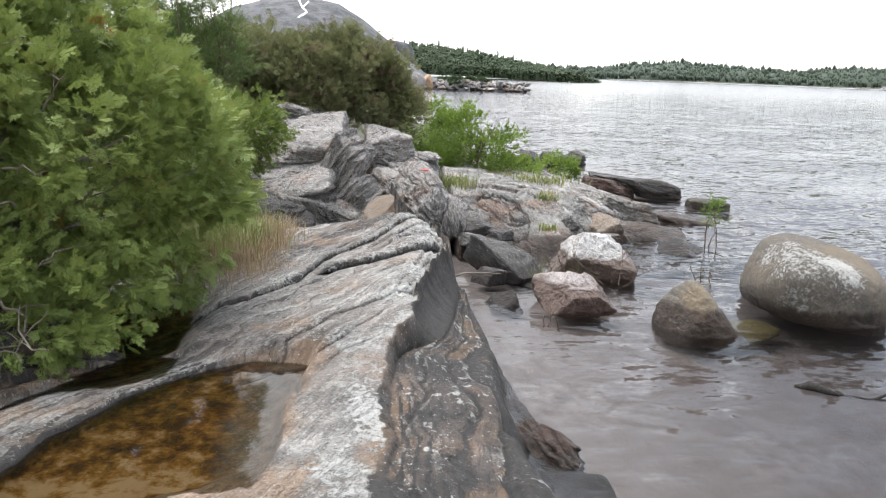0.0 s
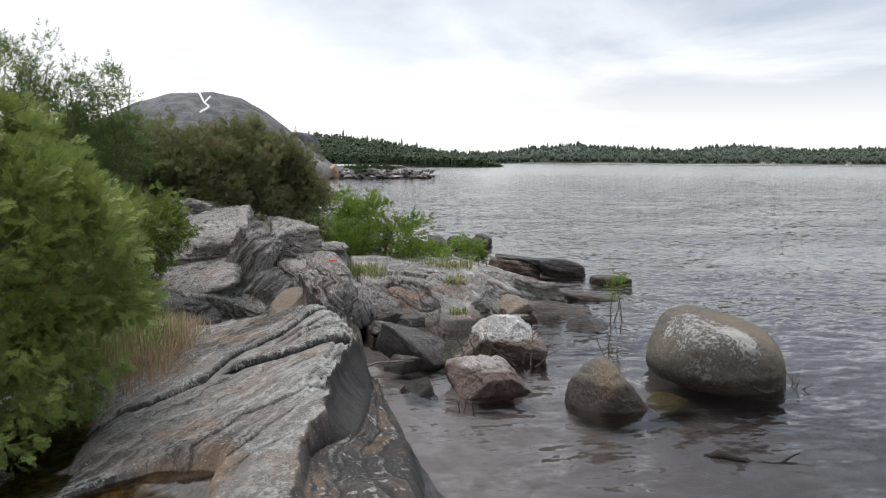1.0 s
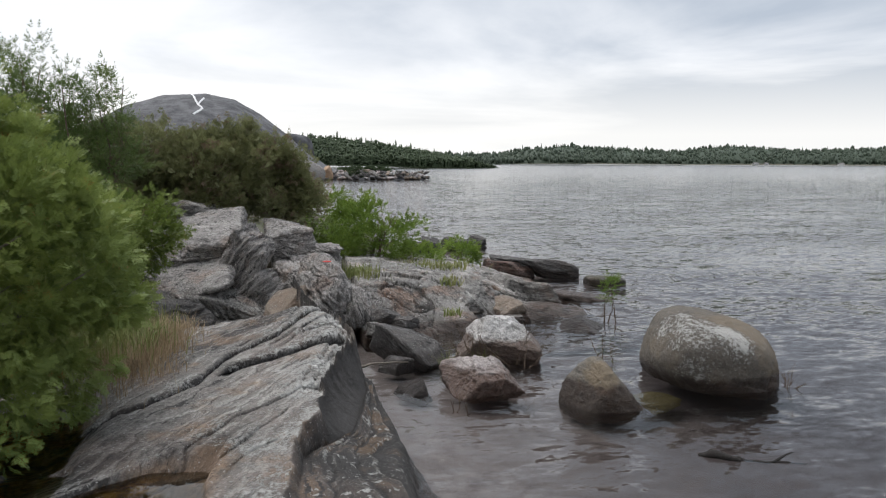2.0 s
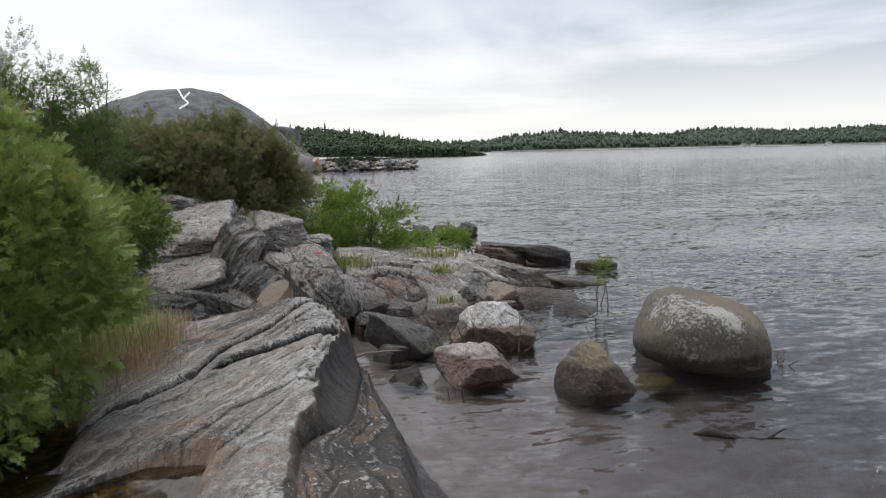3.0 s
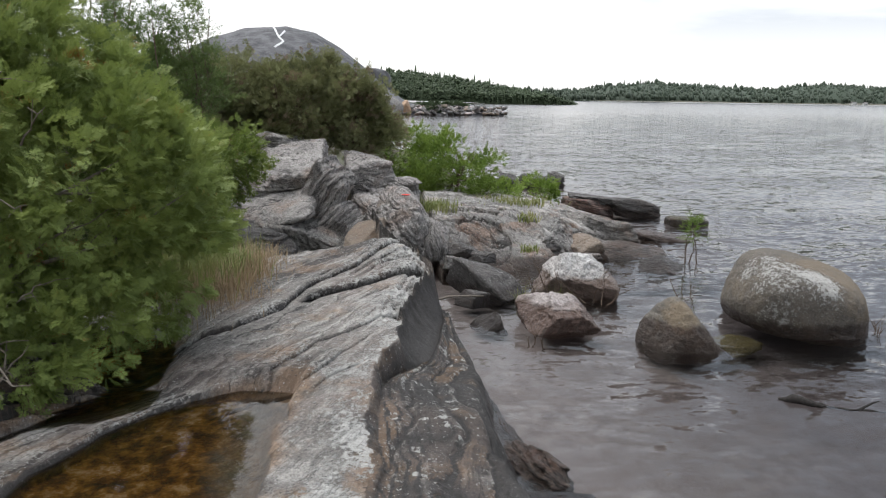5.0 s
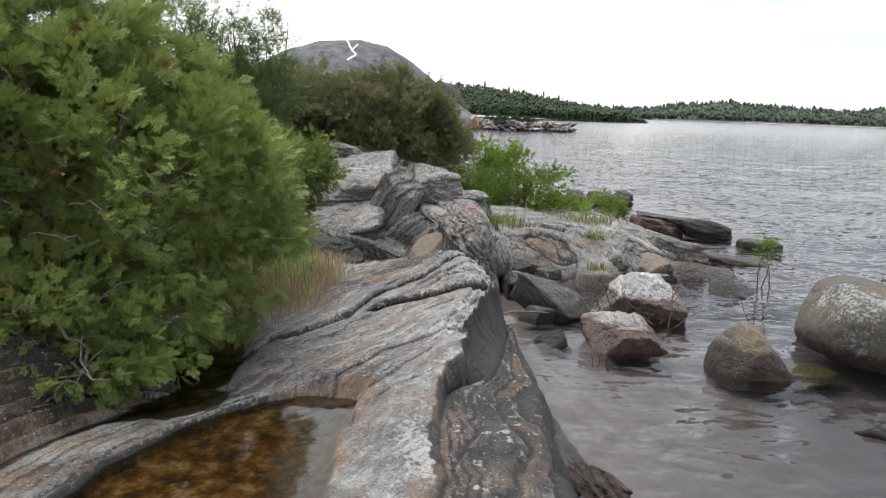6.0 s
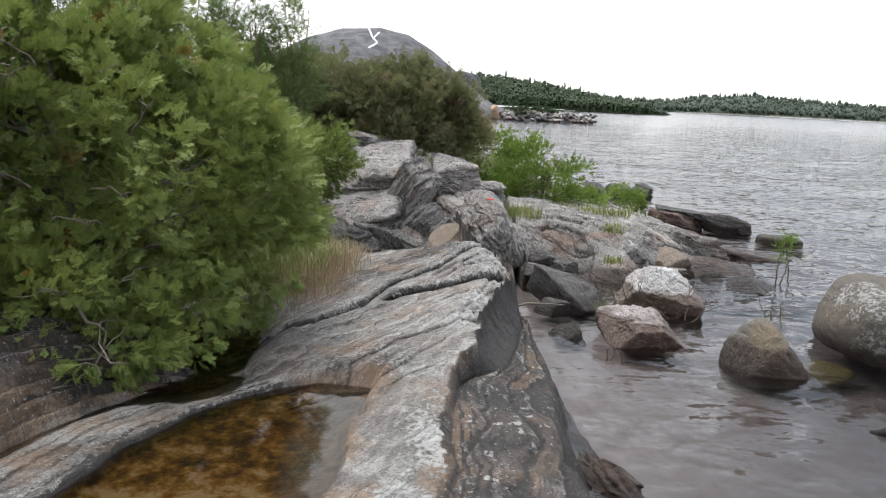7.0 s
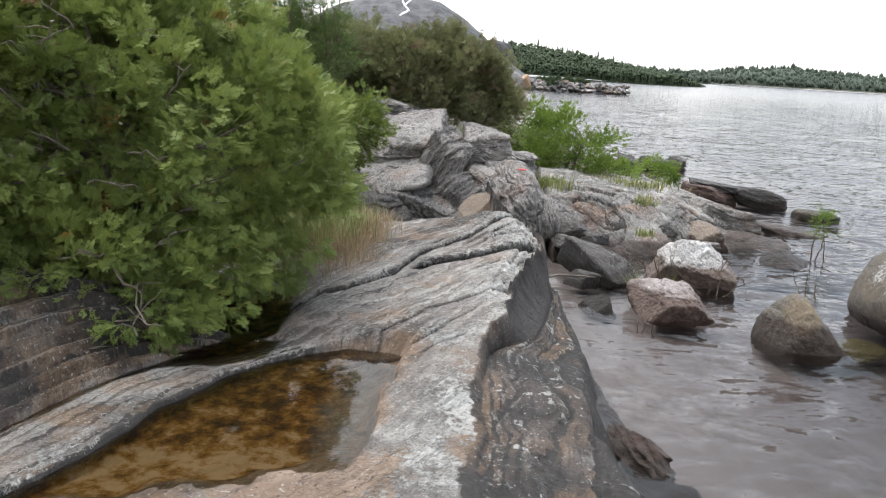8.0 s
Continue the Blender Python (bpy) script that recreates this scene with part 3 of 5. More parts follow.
    edge = np.interp(y, [-2, 2.0, 2.9, 3.3, 3.58, 4.07, 4.34, 4.65, 5.1, 5.67, 6.2, 7.2, 8.5], [1.1, 0.85, 0.70, 0.68, 0.68, 0.69, 0.68, 0.66, 0.63, 0.62, 0.63, 0.64, 0.6]) + 0.05 * fbm(q * 3.3, 46, 3)
    fr = np.clip((x - crest) / np.maximum(rib - crest, 0.05), 0, 1)
    rr = (x - rib) / np.maximum(edge - rib, 0.06)
    wide = np.clip((rib - crest - 0.05) / 0.2, 0, 1)
    ztop = 0.435 + np.where(yw > 3.5, 0.035, 0.006) * (yw - 3.5) + 0.075 * sstep(2.4, 3.8, yw)
    zrib = np.interp(yw, [2, 3.2, 3.7, 4.0, 5.0, 6.0], [0.42, 0.41, 0.37, 0.31, 0.22, 0.18])
    zface = ztop - 0.055 * wide * sstep(0.0, 0.15, fr) - (ztop - zrib - 0.055 * wide) * fr - 0.035 * wide * np.sin(np.pi * fr) ** 1.5
    swirl = xyz(x + 0.16 * fbm(q * 2.2, 61, 2), y + 0.25 * fbm(q * 2.2 + 9, 62, 2))
    eye_d = ((x - 0.40 + 0.12 * n0) / 0.15) ** 2 + ((y - 3.05 + 0.2 * n0) / 0.36) ** 2
    s_out = 3.0 + 2.3 * rr + 0.75 * fbm(swirl * [2.0, 0.9, 1], 31, 2) - 0.55 * np.exp(-eye_d) + 0.5 * np.exp(-(((x - 0.5) / 0.14) ** 2 + ((y - 4.0) / 0.4) ** 2))
    zflank = zrib * (1 - 0.22 * sstep(0.0, 0.8, rr) - 0.95 * sstep(0.72, 1.12, rr) - 0.6 * sstep(1.1, 1.5, rr)) - 1.0 * sstep(1.2, 1.9, rr)
    past = sstep(-0.05, 0.10, rr)
    g1, g2 = s_out * 1.25 + 0.35 * n1, s_out * 5.5 + 0.8 * n1
    f1, f2 = g1 - np.floor(g1), g2 - np.floor(g2)
    fade = past * sstep(1.35, 0.95, rr)
    steps = 0.6 + 0.6 * fbm(q * 2.3, 53, 2)
    zflank += fade * (0.026 * steps * (f1 * sstep(1.0, 0.85, f1) - 0.5) - 0.010 * groove(f1 - 0.08, 0.08) + 0.006 * (f2 - 0.5) + 0.055 * fbm(q * [2.8, 1.8, 1], 51, 2) + 0.05 * np.exp(-eye_d)) + 0.06 * wide * groove(rr - 0.04, 0.12)
    outer = np.where(rr > 0, zflank, zface)
    z = z * top + outer * (1 - top)
    # behind the nose the shelf falls into a gap
    z -= 0.45 * sstep(0.02, 0.20, -u) * sstep(6.0, 6.4, yw)
    # the far end drops into a dark recess before the stacked ledges
    z -= 0.32 * sstep(6.62, 6.95, yw - 0.42 * (xw + 0.5) + 0.06 * n1) * (u > 0)
    z += 0.006 * n1 + 0.005 * nm * (1 - 0.5 * basin) + 0.005 * n2
    wild = fbm(q * 0.9, 47, 3)
    z -= 1.2 * sstep(-4.6, -6.0, x + 0.8 * wild) + 1.2 * sstep(-3.9, -5.3, y + 0.8 * wild) - 0.14 * wild * sstep(1.2, -0.6, y)
    # layers lean out over the cracks under their edges
    hang = hang * (u > 0.02) * (1 - slab) * (1 - basin)
    px, py = x + 0.89 * hang, y - 0.45 * hang
    on_top = sstep(0.45, 0.0, left) * top
    strata = s * 4.5 * (1 - past * (u < 0)) + (s_out * 2.0 - 12) * past * (u < 0)
    strata = np.where(slab > 0.5, -10.8 - acr * 6.0, strata)
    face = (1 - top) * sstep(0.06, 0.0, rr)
    zero = np.zeros_like(g1)
    edge_line = sstep(0.70, 0.9, f1) * (hash01(np.floor(g1), zero, zero, 8) > 0.3)
    lich = on_top * (0.85 + 1.2 * fbm(q * 2.2, 57, 3)) + 0.5 * edge_line * past * (u <= 0) + 0.35 * sstep(1.0, 0.3, left) * (u > 0) + 2.5 * hang / 0.06 * 0.25 + 0.15 * past * (u <= 0) + 0.5 * groove(rr - 0.05, 0.12) * (u <= 0) + 0.35 * rim * (0.5 + n1) - 1.5 * face - 2.0 * basin + 1.0 * slab * sstep(0.42, 0.0, acr)
    lich = lich + 1.6 * past * (u < 0) * sstep(0.52, 0.6, fbm(q * 13.0, 72, 3)) - 0.25 * sstep(3.8, 2.8, yw) + 0.8 * fbm(q * 4.2, 67, 3) * top * sstep(4.2, 3.4, yw)
    streak = 0.4 * (hash01(np.floor(s * 26 + 0.8 * n1), zero, zero, 7) - 0.5) - 1.1 * sstep(0.09, 0.03, saw) * np.clip(plate, 0, 1) + 0.5 * sstep(0.6, 0.9, saw) * sstep(1.0, 0.94, saw) + 0.15
    rib_lines = rr * 13 + 0.8 * n1
    rib_pale = groove(rr - 0.12, 0.22) * sstep(-0.06, 0.02, rr)
    streak_out = 0.8 * (hash01(np.floor(g1), zero, zero, 5) - 0.5) + 0.45 * (hash01(np.floor(g2), zero, zero, 6) - 0.5) - 0.9 * groove(f1 - 0.06, 0.07) - 0.2 * sstep(0.8, 0.9, f2) + 0.35 * edge_line + rib_pale * (0.7 - 1.3 * sstep(0.6, 0.8, rib_lines - np.floor(rib_lines))) - 0.7 + 0.7 * fbm(q * 4.5, 58, 3)
    sl = acr * 12 + 0.6 * n1
    streak_slab = 0.8 * (hash01(np.floor(sl), zero, zero, 6) - 0.5) - 0.9 * sstep(0.7, 0.85, sl - np.floor(sl))
    beds = acr * 34 + 0.9 * n1
    streak_slab = streak_slab + sstep(0.36, 0.46, acr) * (1.2 * (hash01(np.floor(beds), zero, zero, 14) - 0.45) - 0.8 * sstep(0.7, 0.85, beds - np.floor(beds)))
    smooth_dark = 1.3 * groove(s + 3.22, 0.2) * sstep(3.6, 4.6, t) + 0.8 * groove(s + 2.68, 0.07) * sstep(3.3, 3.6, t) * sstep(4.4, 4.0, t) + 1.0 * groove(s + 2.48, 0.2) * sstep(3.3, 2.6, t)
    mottle = 0.9 * fbm(q * 3.2, 65, 3) + 0.6 * fbm(q * 9.0, 66, 3)
    # tone also paints shade into cracks, step feet and under the slab's edge
    undercut_shade = slab * groove(acr - 0.004, 0.012)
    tone = -2.0 * undercut_shade + mottle * top * sstep(4.4, 3.2, yw) + top * np.where(slab > 0.5, streak_slab, streak * sstep(3.0, 4.0, yw + 0.5 * left)) + (1 - top) * streak_out * past - (1.0 + 1.8 * wide) * face - 0.45 * past * (u < 0) - 0.7 * smooth_dark + 0.35 * on_top - 70.0 * crack * (u > 0) + 0.4 * rim * (u > 0) - 1.5 * stair + 0.45 * mottle * top * sstep(3.2, 4.4, yw) - 0.5 * sstep(0.9, 1.2, left) * (1 - slab) * (yw < 4.3) - 1.25 * slab * sstep(0.40, 0.56, acr) + 0.45 * slab
    brown = 0.8 * slab * sstep(0.0, 0.4, fbm(q * 2.4, 68, 3)) + 0.5 * top * sstep(4.0, 3.2, yw) * sstep(0.05, 0.4, fbm(q * 2.8, 69, 3)) + (0.28 + 1.7 * (hash01(np.floor(g1), zero, zero, 9) > 0.62)) * past * (u < 0) * (0.3 + 1.1 * sstep(0.1, 0.4, fbm(swirl * 3.0, 33, 3))) + 1.3 * groove(xw + 0.50 - 0.06 * (yw - 3.0), 0.06) * (yw < 3.6) * (u > 0) + 0.9 * (1 - near_lip) * (u > 0.25) * (yw < 2.8) + 0.9 * slab * groove(acr - 0.5, 0.05) + 0.4 * basin
    # algae fades at the pool's right end; grey bed there imitates reflected sky
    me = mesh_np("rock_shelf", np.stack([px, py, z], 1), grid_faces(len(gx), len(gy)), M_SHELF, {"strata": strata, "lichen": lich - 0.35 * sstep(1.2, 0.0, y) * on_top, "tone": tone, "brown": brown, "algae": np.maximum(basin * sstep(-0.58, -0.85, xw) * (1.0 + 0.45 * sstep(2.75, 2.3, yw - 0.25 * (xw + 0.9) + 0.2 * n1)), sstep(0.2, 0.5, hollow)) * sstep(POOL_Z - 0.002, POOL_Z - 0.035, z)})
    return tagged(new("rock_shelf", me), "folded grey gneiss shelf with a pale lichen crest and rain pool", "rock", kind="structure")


shelf()


def sheet(name, lo, hi, z, mat, label):
    me = mesh_np(name, [(lo[0], lo[1], z), (hi[0], lo[1], z), (hi[0], hi[1], z), (lo[0], hi[1], z)], [(0, 1, 2, 3)], mat)
    ob = tagged(new(name, me), label, "water", kind="structure")
    ob.visible_shadow = False
    return ob


sheet("pool_water", (-2.0, 1.6), (-0.35, 3.6), POOL_Z, M_POOL, "still amber rain pool lying in the rock shelf")
sheet("hollow_water", (-2.2, 3.2), (-1.05, 4.8), POOL_Z - 0.012, M_POOL, "dark still puddle in the hollow under the cedar")


# ---- loose and bedded rocks ----
def unit(v):
    return np.array(v, float) / np.linalg.norm(v)


def rock(name, at, size, rot=(0, 0, 0), seed=1, p=6.0, facets=9, rough=0.05, lump=0.7, layers=0.0, thick=0.06, dip=(0.15, -0.1, 1.0), fold=0.25, level=5, mat=None, lichen=0.0, patch=(0, 0, 1), rusty=None, rust_from=0.55, label="", category="rock", group="", cuts=(), band=1.0, crag=0.0):
    """A rock from a ball cut by facets, roughened, with layers standing proud along its strata; patch: where lichen sits, rusty: which side is rusty."""
    rng = np.random.default_rng(seed)
    d, F = ico(level)
    N = rng.normal(size=(facets, 3))
    N /= np.linalg.norm(N, axis=1, keepdims=True)
    N = np.concatenate([N, np.eye(3), -np.eye(3)])
    H = np.concatenate([rng.uniform(0.74, 1.05, facets), np.full(6, 1.0)])
    for c in cuts:
        N, H = np.vstack([N, unit(c[:3])]), np.append(H, c[3])
    r = (np.maximum(d @ (N / H[:, None]).T, 0) ** p).sum(1) ** (-1 / p)
    v = d * r[:, None] * np.array(size) / 2
    sc = min(size)
    so = seed * 3.7
    ridge = 1 - 2 * np.abs(fbm(v / sc * 3.0 + so, seed + 2, 4))
    chip = layer_value(fbm(v / sc * 2.2 + so + 5, seed + 8, 3) * 5, seed)
    v = v + d * (rough * sc * (lump * fbm(v / sc * 1.6 + so, seed, 4) - 0.8 * np.maximum(ridge - 0.55, 0) + 0.35 * (chip - 0.5) * (p > 6)))[:, None] + d * (0.010 * fbm(v * 22 + so, seed + 3, 3))[:, None]
    if crag:
        big = fbm(v * 2.6 + so, seed + 11, 3) * 6
        v = v + d * (crag * (layer_value(big, seed + 1) - 0.5) + 0.5 * crag * (layer_value(fbm(v * 7 + so, seed + 12, 3) * 5, seed + 2) - 0.5))[:, None]
    dip = unit(dip)
    s = (v @ dip + fold * sc * 0.6 * fbm(v / sc * 1.1 + so, seed + 5, 3)) / thick
    tone = np.zeros(len(v))
    if layers:
        out = v - np.outer(v @ dip, dip)
        out /= np.linalg.norm(out, axis=1, keepdims=True) + 0.05 * sc
        wob = 0.9 * fbm(v * 4 + so, seed + 6, 4) + 0.7 * fbm(v * 11 + so, seed + 16, 2)
        s1, s2 = s + wob, s * 2.7 + wob * 1.5
        v = v + out * (layers * 1.3 * (layer_value(s1, seed) - 0.5) + 0.6 * layers * (layer_value(s2, seed + 1) - 0.5) + 0.2 * layers * (layer_value(s * 7 + 2 * wob, seed + 2) - 0.5))[:, None]
        f1, f2 = s1 - np.floor(s1), s2 - np.floor(s2)
        s3 = s * 6.0 + wob * 1.2
        f3 = s3 - np.floor(s3)
        zero = np.zeros_like(f1)
        on = sstep(-0.15, 0.25, fbm(v * 3.0 + so, seed + 9, 2))
        tone = band * on * (-0.5 * sstep(0.66, 0.78, f3) * (hash01(np.floor(s3), zero, zero, 5) > 0.3) - 1.2 * sstep(0.72, 0.8, f1) * sstep(1.0, 0.92, f1) * (hash01(np.floor(s1), zero, zero, 2) > 0.35) - 0.5 * sstep(0.74, 0.82, f2) * (hash01(np.floor(s2), zero, zero, 3) > 0.6)) + band * 0.55 * (hash01(np.floor(s1), zero, zero, 4) - 0.35)
    M = np.array(Euler([radians(a) for a in rot]).to_matrix())
    v = v @ M.T
    dw = d @ M.T
    me = mesh_np(name, v, F, mat, {"strata": s * 0.35, "lichen": lichen * sstep(0.25, 0.85, dw @ unit(patch)) * (0.75 + 1.1 * fbm(v * 2.6 + so, seed + 21, 3)) - (0.5 if lichen else 0), "tone": tone, "brown": np.zeros(len(v)) if rusty is None else 1.4 * sstep(rust_from, rust_from + 0.25, dw @ unit(rusty))}, level > 3)
    ob = new(name, me)
    ob.location = at
    return tagged(ob, label, category, group)


LB = "rounded grey-brown granite boulder with white lichen standing in the lake"
rock("boulder", (3.74, 6.02, 0.12), (1.46, 1.1, 1.16), (4, 15, -8), 4, p=4.6, facets=3, rough=0.025, lump=1.3, cuts=((-1.0, 0.0, 0.1, 0.84), (-0.45, -0.4, -0.8, 0.70), (0.2, -0.1, 0.97, 0.86), (0.9, -0.25, 0.3, 0.9)), mat=M_BOULDER, lichen=2.0, patch=(-0.62, -0.5, 0.6), rusty=(0.75, -0.35, 0.6), rust_from=0.5, level=6, label=LB, category="boulder")
rock("boulder", (2.47, 5.45, 0.05), (0.66, 0.56, 0.72), (0, -3, 12), 12, p=7.0, facets=3, rough=0.03, lump=1.2, cuts=((-0.82, -0.25, 0.5, 0.66), (0.76, -0.2, 0.6, 0.60), (0.0, -0.8, 0.55, 0.78)), mat=M_BOULDER_LOW, rusty=(-0.12, -0.6, 0.78), rust_from=0.74, level=6, label="smaller brown boulder with an ochre streak in the shallows", category="boulder")
rock("sunken_stone", (2.95, 5.62, -0.16), (0.62, 0.5, 0.3), (0, 0, 30), 14, p=4, rough=0.03, lump=1.2, mat=M_SUNK, label="yellowish algae-covered stone just under the water", category="stone")
rock("stone", (1.57, 6.02, 0.08), (0.64, 0.56, 0.56), (0, 0, 8), 23, p=50, facets=3, rough=0.05, lump=0.6, crag=0.02, cuts=((0.1, -0.45, 0.9, 0.62), (-0.75, -0.3, 0.6, 0.66), (0.7, -0.25, 0.65, 0.7), (0.1, -0.9, -0.25, 0.8), (0.2, 0.5, 0.8, 0.75)), mat=M_PINK, lichen=0.1, level=6, label="angular pinkish grey stone with a wet red-brown base", category="stone")
rock("stone", (2.03, 7.25, 0.13), (0.84, 0.7, 0.72), (0, 6, -14), 27, p=50, facets=3, rough=0.05, lump=0.6, crag=0.02, cuts=((0.1, -0.62, 0.8, 0.62), (-0.85, -0.2, 0.5, 0.7), (0.6, 0.0, 0.8, 0.68), (0.0, -0.95, -0.3, 0.78), (-0.3, 0.3, 0.9, 0.75)), mat=M_PALE, lichen=1.9, patch=(0, -0.3, 1), level=6, label="angular white-topped stone with a dark wet base", category="stone")
rock("stone", (1.1, 7.18, 0.1), (0.78, 0.4, 0.36), (8, 26, -48), 31, p=30, facets=3, rough=0.06, layers=0.012, mat=M_DARK, label="dark wedge-shaped slab sloping into the water", category="stone")
rock("stone", (1.0, 6.1, -0.01), (0.24, 0.34, 0.34), (-14, 24, 12), 33, p=30, facets=3, rough=0.05, cuts=((-0.7, -0.2, 0.7, 0.5), (0.6, -0.3, 0.6, 0.55)), mat=M_DARK, label="small dark wet stone beside the rock shelf", category="stone")
rock("stone", (0.9, 6.8, 0.03), (0.24, 0.26, 0.2), (0, 10, 40), 35, p=30, facets=3, rough=0.05, level=4, mat=M_DARK, label="small dark stone at the water's edge", category="stone")
rock("sunken_stone", (3.38, 8.3, -0.02), (0.7, 0.5, 0.36), (0, 0, -8), 41, p=40, facets=3, cuts=((-0.5, -0.3, 0.8, 0.45), (0.6, -0.2, 0.75, 0.4)), rough=0.05, mat=M_DARK, label="dark pointed stone just breaking the water", category="stone")
rock("stone", (0.83, 3.42, -0.03), (0.24, 0.66, 0.2), (0, 20, 20), 44, p=20, rough=0.1, layers=0.03, thick=0.03, crag=0.03, mat=M_OUTCROP, lichen=0.6, label="rough grey rock rubble awash beside the shelf", category="stone")
rock("stone", (0.8, 2.75, -0.17), (0.7, 0.8, 0.3), (0, 5, 0), 45, p=9, rough=0.06, mat=M_DARK, label="dark stone under the water beside the shelf", category="stone")


# low bedrock running out beyond the stones
def broken(q, size, seed, tilt):
    """Fractured rock: a tilted facet for each cell of a jittered grid; the facet height and the distance to its cracks."""
    g = q[:, :2] / size
    base = np.floor(g)
    zero = np.zeros(len(g))
    d1, d2, high = np.full(len(g), 9.0), np.full(len(g), 9.0), np.zeros(len(g))
    for a in (-1, 0, 1):
        for b in (-1, 0, 1):
            ci, cj = base[:, 0] + a, base[:, 1] + b
            h = [hash01(ci, cj, zero + k, seed) for k in range(5)]
            dx, dy = g[:, 0] - ci - h[0], g[:, 1] - cj - h[1]
            d = np.hypot(dx, dy)
            hz = (h[2] - 0.5) + tilt * ((h[3] - 0.5) * dx + (h[4] - 0.5) * dy)
            first = d < d1
            d2 = np.where(first, d1, np.minimum(d2, d))
            high = np.where(first, hz, high)
            d1 = np.minimum(d1, d)
    return high * size, (d2 - d1) * size


def bedrock():
    gx, gy = np.arange(0.55, 4.3, 0.0125), np.concatenate([np.arange(7.6, 10.2, 0.0125), np.arange(10.2, 13.2, 0.03)])
    X, Y = np.meshgrid(gx, gy)
    x, y = X.ravel(), Y.ravel()
    q = xyz(x, y)
    n0, n1 = fbm(q * 1.5, 91, 4), fbm(q * 7.0, 92, 4)
    w = xyz(x + 0.10 * fbm(q * 2.4, 93, 3), y + 0.10 * fbm(q * 2.4 + 7, 94, 3))
    edge = np.interp(x, [0.5, 1.25, 2.0, 2.4, 2.7, 3.6, 4.1], [8.0, 8.05, 8.2, 8.6, 8.9, 9.55, 10.0])
    v = y - edge + 0.12 * n0
    high = np.interp(x, [0.5, 1.2, 1.9, 2.4, 3.0, 3.5, 4.0], [0.50, 0.50, 0.46, 0.40, 0.22, 0.10, -0.05])
    slope = np.interp(x, [0.5, 1.1, 1.5, 2.0, 3.0], [0.7, 0.9, 1.35, 1.3, 0.9])
    z = -0.3 + (high + 0.3) * sstep(-0.55, 1.0, v / slope)
    smooth = groove(x - 1.72 + 0.15 * n0, 0.34) * groove(v - 0.45, 0.6)        # one smooth apron dips into the water
    f1, e1 = broken(w * [1.0, 1.25, 1], 0.55, 95, 1.3)
    f2, e2 = broken(w * [1.2, 1.0, 1] + 3, 0.17, 96, 1.2)
    f3, e3 = broken(w * [1.0, 1.3, 1] + 9, 0.06, 97, 1.0)
    rough_on = (1 - 0.85 * smooth) * sstep(-0.4, 0.1, v) * (1 - 0.65 * sstep(9.4, 10.6, y))
    z += rough_on * (0.20 * f1 + 0.22 * f2 + 0.16 * f3 - 0.05 * groove(e1, 0.02) - 0.015 * groove(e2, 0.012)) + 0.03 * n0 + 0.008 * n1
    z -= 0.9 * (sstep(0.70, 0.57, x) + sstep(3.9, 4.25, x) + sstep(12.6, 13.1, y))
    strata = 3.2 * (0.8 * x - 0.3 * y + 1.2 * z) + 0.8 * n0
    cell = broken(w * [1.0, 1.25, 1], 0.55, 95, 0.0)[0] / 0.55
    tone = 0.9 * cell + 0.5 * n1 - 1.8 * groove(e1, 0.012) * rough_on - 0.6 * groove(e2, 0.007) * rough_on - 0.35 * smooth + 0.25 * sstep(1.0, 1.6, v)
    lich = 0.7 * (1 - smooth) * sstep(-0.1, 0.4, n0 + 0.4 * n1) + 0.5 * sstep(2.2, 2.6, x) * 0.5
    brown = 1.8 * np.exp(-((x - 1.05) / 0.16) ** 2 - ((y - 8.75) / 0.25) ** 2) + 0.25 * (cell > 0.3)
    me = mesh_np("bedrock", np.stack([x, y, z], 1), grid_faces(len(gx), len(gy)), M_OUTCROP, {"strata": strata, "lichen": lich, "tone": tone, "brown": brown})
    tagged(new("bedrock", me), "low fractured grey bedrock with rusty patches dipping into the lake", "rock", kind="structure")


bedrock()
OUT = "outcrop rocks beside the shelf"
rock("outcrop", (2.2, 9.25, 0.22), (0.62, 0.8, 0.6), (-6, 10, -16), 53, p=40, crag=0.03, band=0.4, facets=3, rough=0.05, layers=0.01, cuts=((-0.75, -0.4, 0.5, 0.62), (0.6, -0.5, 0.6, 0.66), (-0.1, -0.6, 0.8, 0.7)), mat=M_OUTCROP, lichen=0.5, level=6, label="blocky grey outcrop rock with pale lichen", group=OUT)
rock("outcrop", (2.62, 9.05, 0.06), (0.5, 0.5, 0.46), (0, 14, 20), 54, p=30, crag=0.03, band=0.4, facets=4, rough=0.06, mat=M_TAN, lichen=0.8, level=5, label="pinkish tan block leaning on the outcrop", group=OUT)
rock("outcrop", (3.05, 10.1, 0.04), (1.3, 0.9, 0.6), (-8, 9, -14), 57, p=24, crag=0.04, band=0.4, facets=5, rough=0.06, layers=0.02, thick=0.05, mat=M_OUTCROP, lichen=0.6, level=6, label="low broken purplish grey outcrop at the water", group=OUT)
rock("outcrop", (3.1, 9.4, -0.05), (1.3, 0.9, 0.34), (6, 7, -8), 59, p=12, rough=0.05, layers=0.02, thick=0.04, mat=M_OUTCROP, level=6, label="flat dark slab sloping under the water", group=OUT)
rock("outcrop", (4.0, 10.4, -0.08), (1.1, 0.5, 0.3), (0, 6, -14), 58, p=10, rough=0.06, layers=0.02, mat=M_OUTCROP, level=5, label="low purplish rock tailing off into the water", group=OUT)
rock("slab_rock", (3.62, 12.75, 0.09), (0.86, 0.6, 0.42), (0, 3, -6), 63, p=16, rough=0.08, layers=0.02, thick=0.07, mat=M_REDDISH, label="reddish layered rock lying in the water", category="rock")
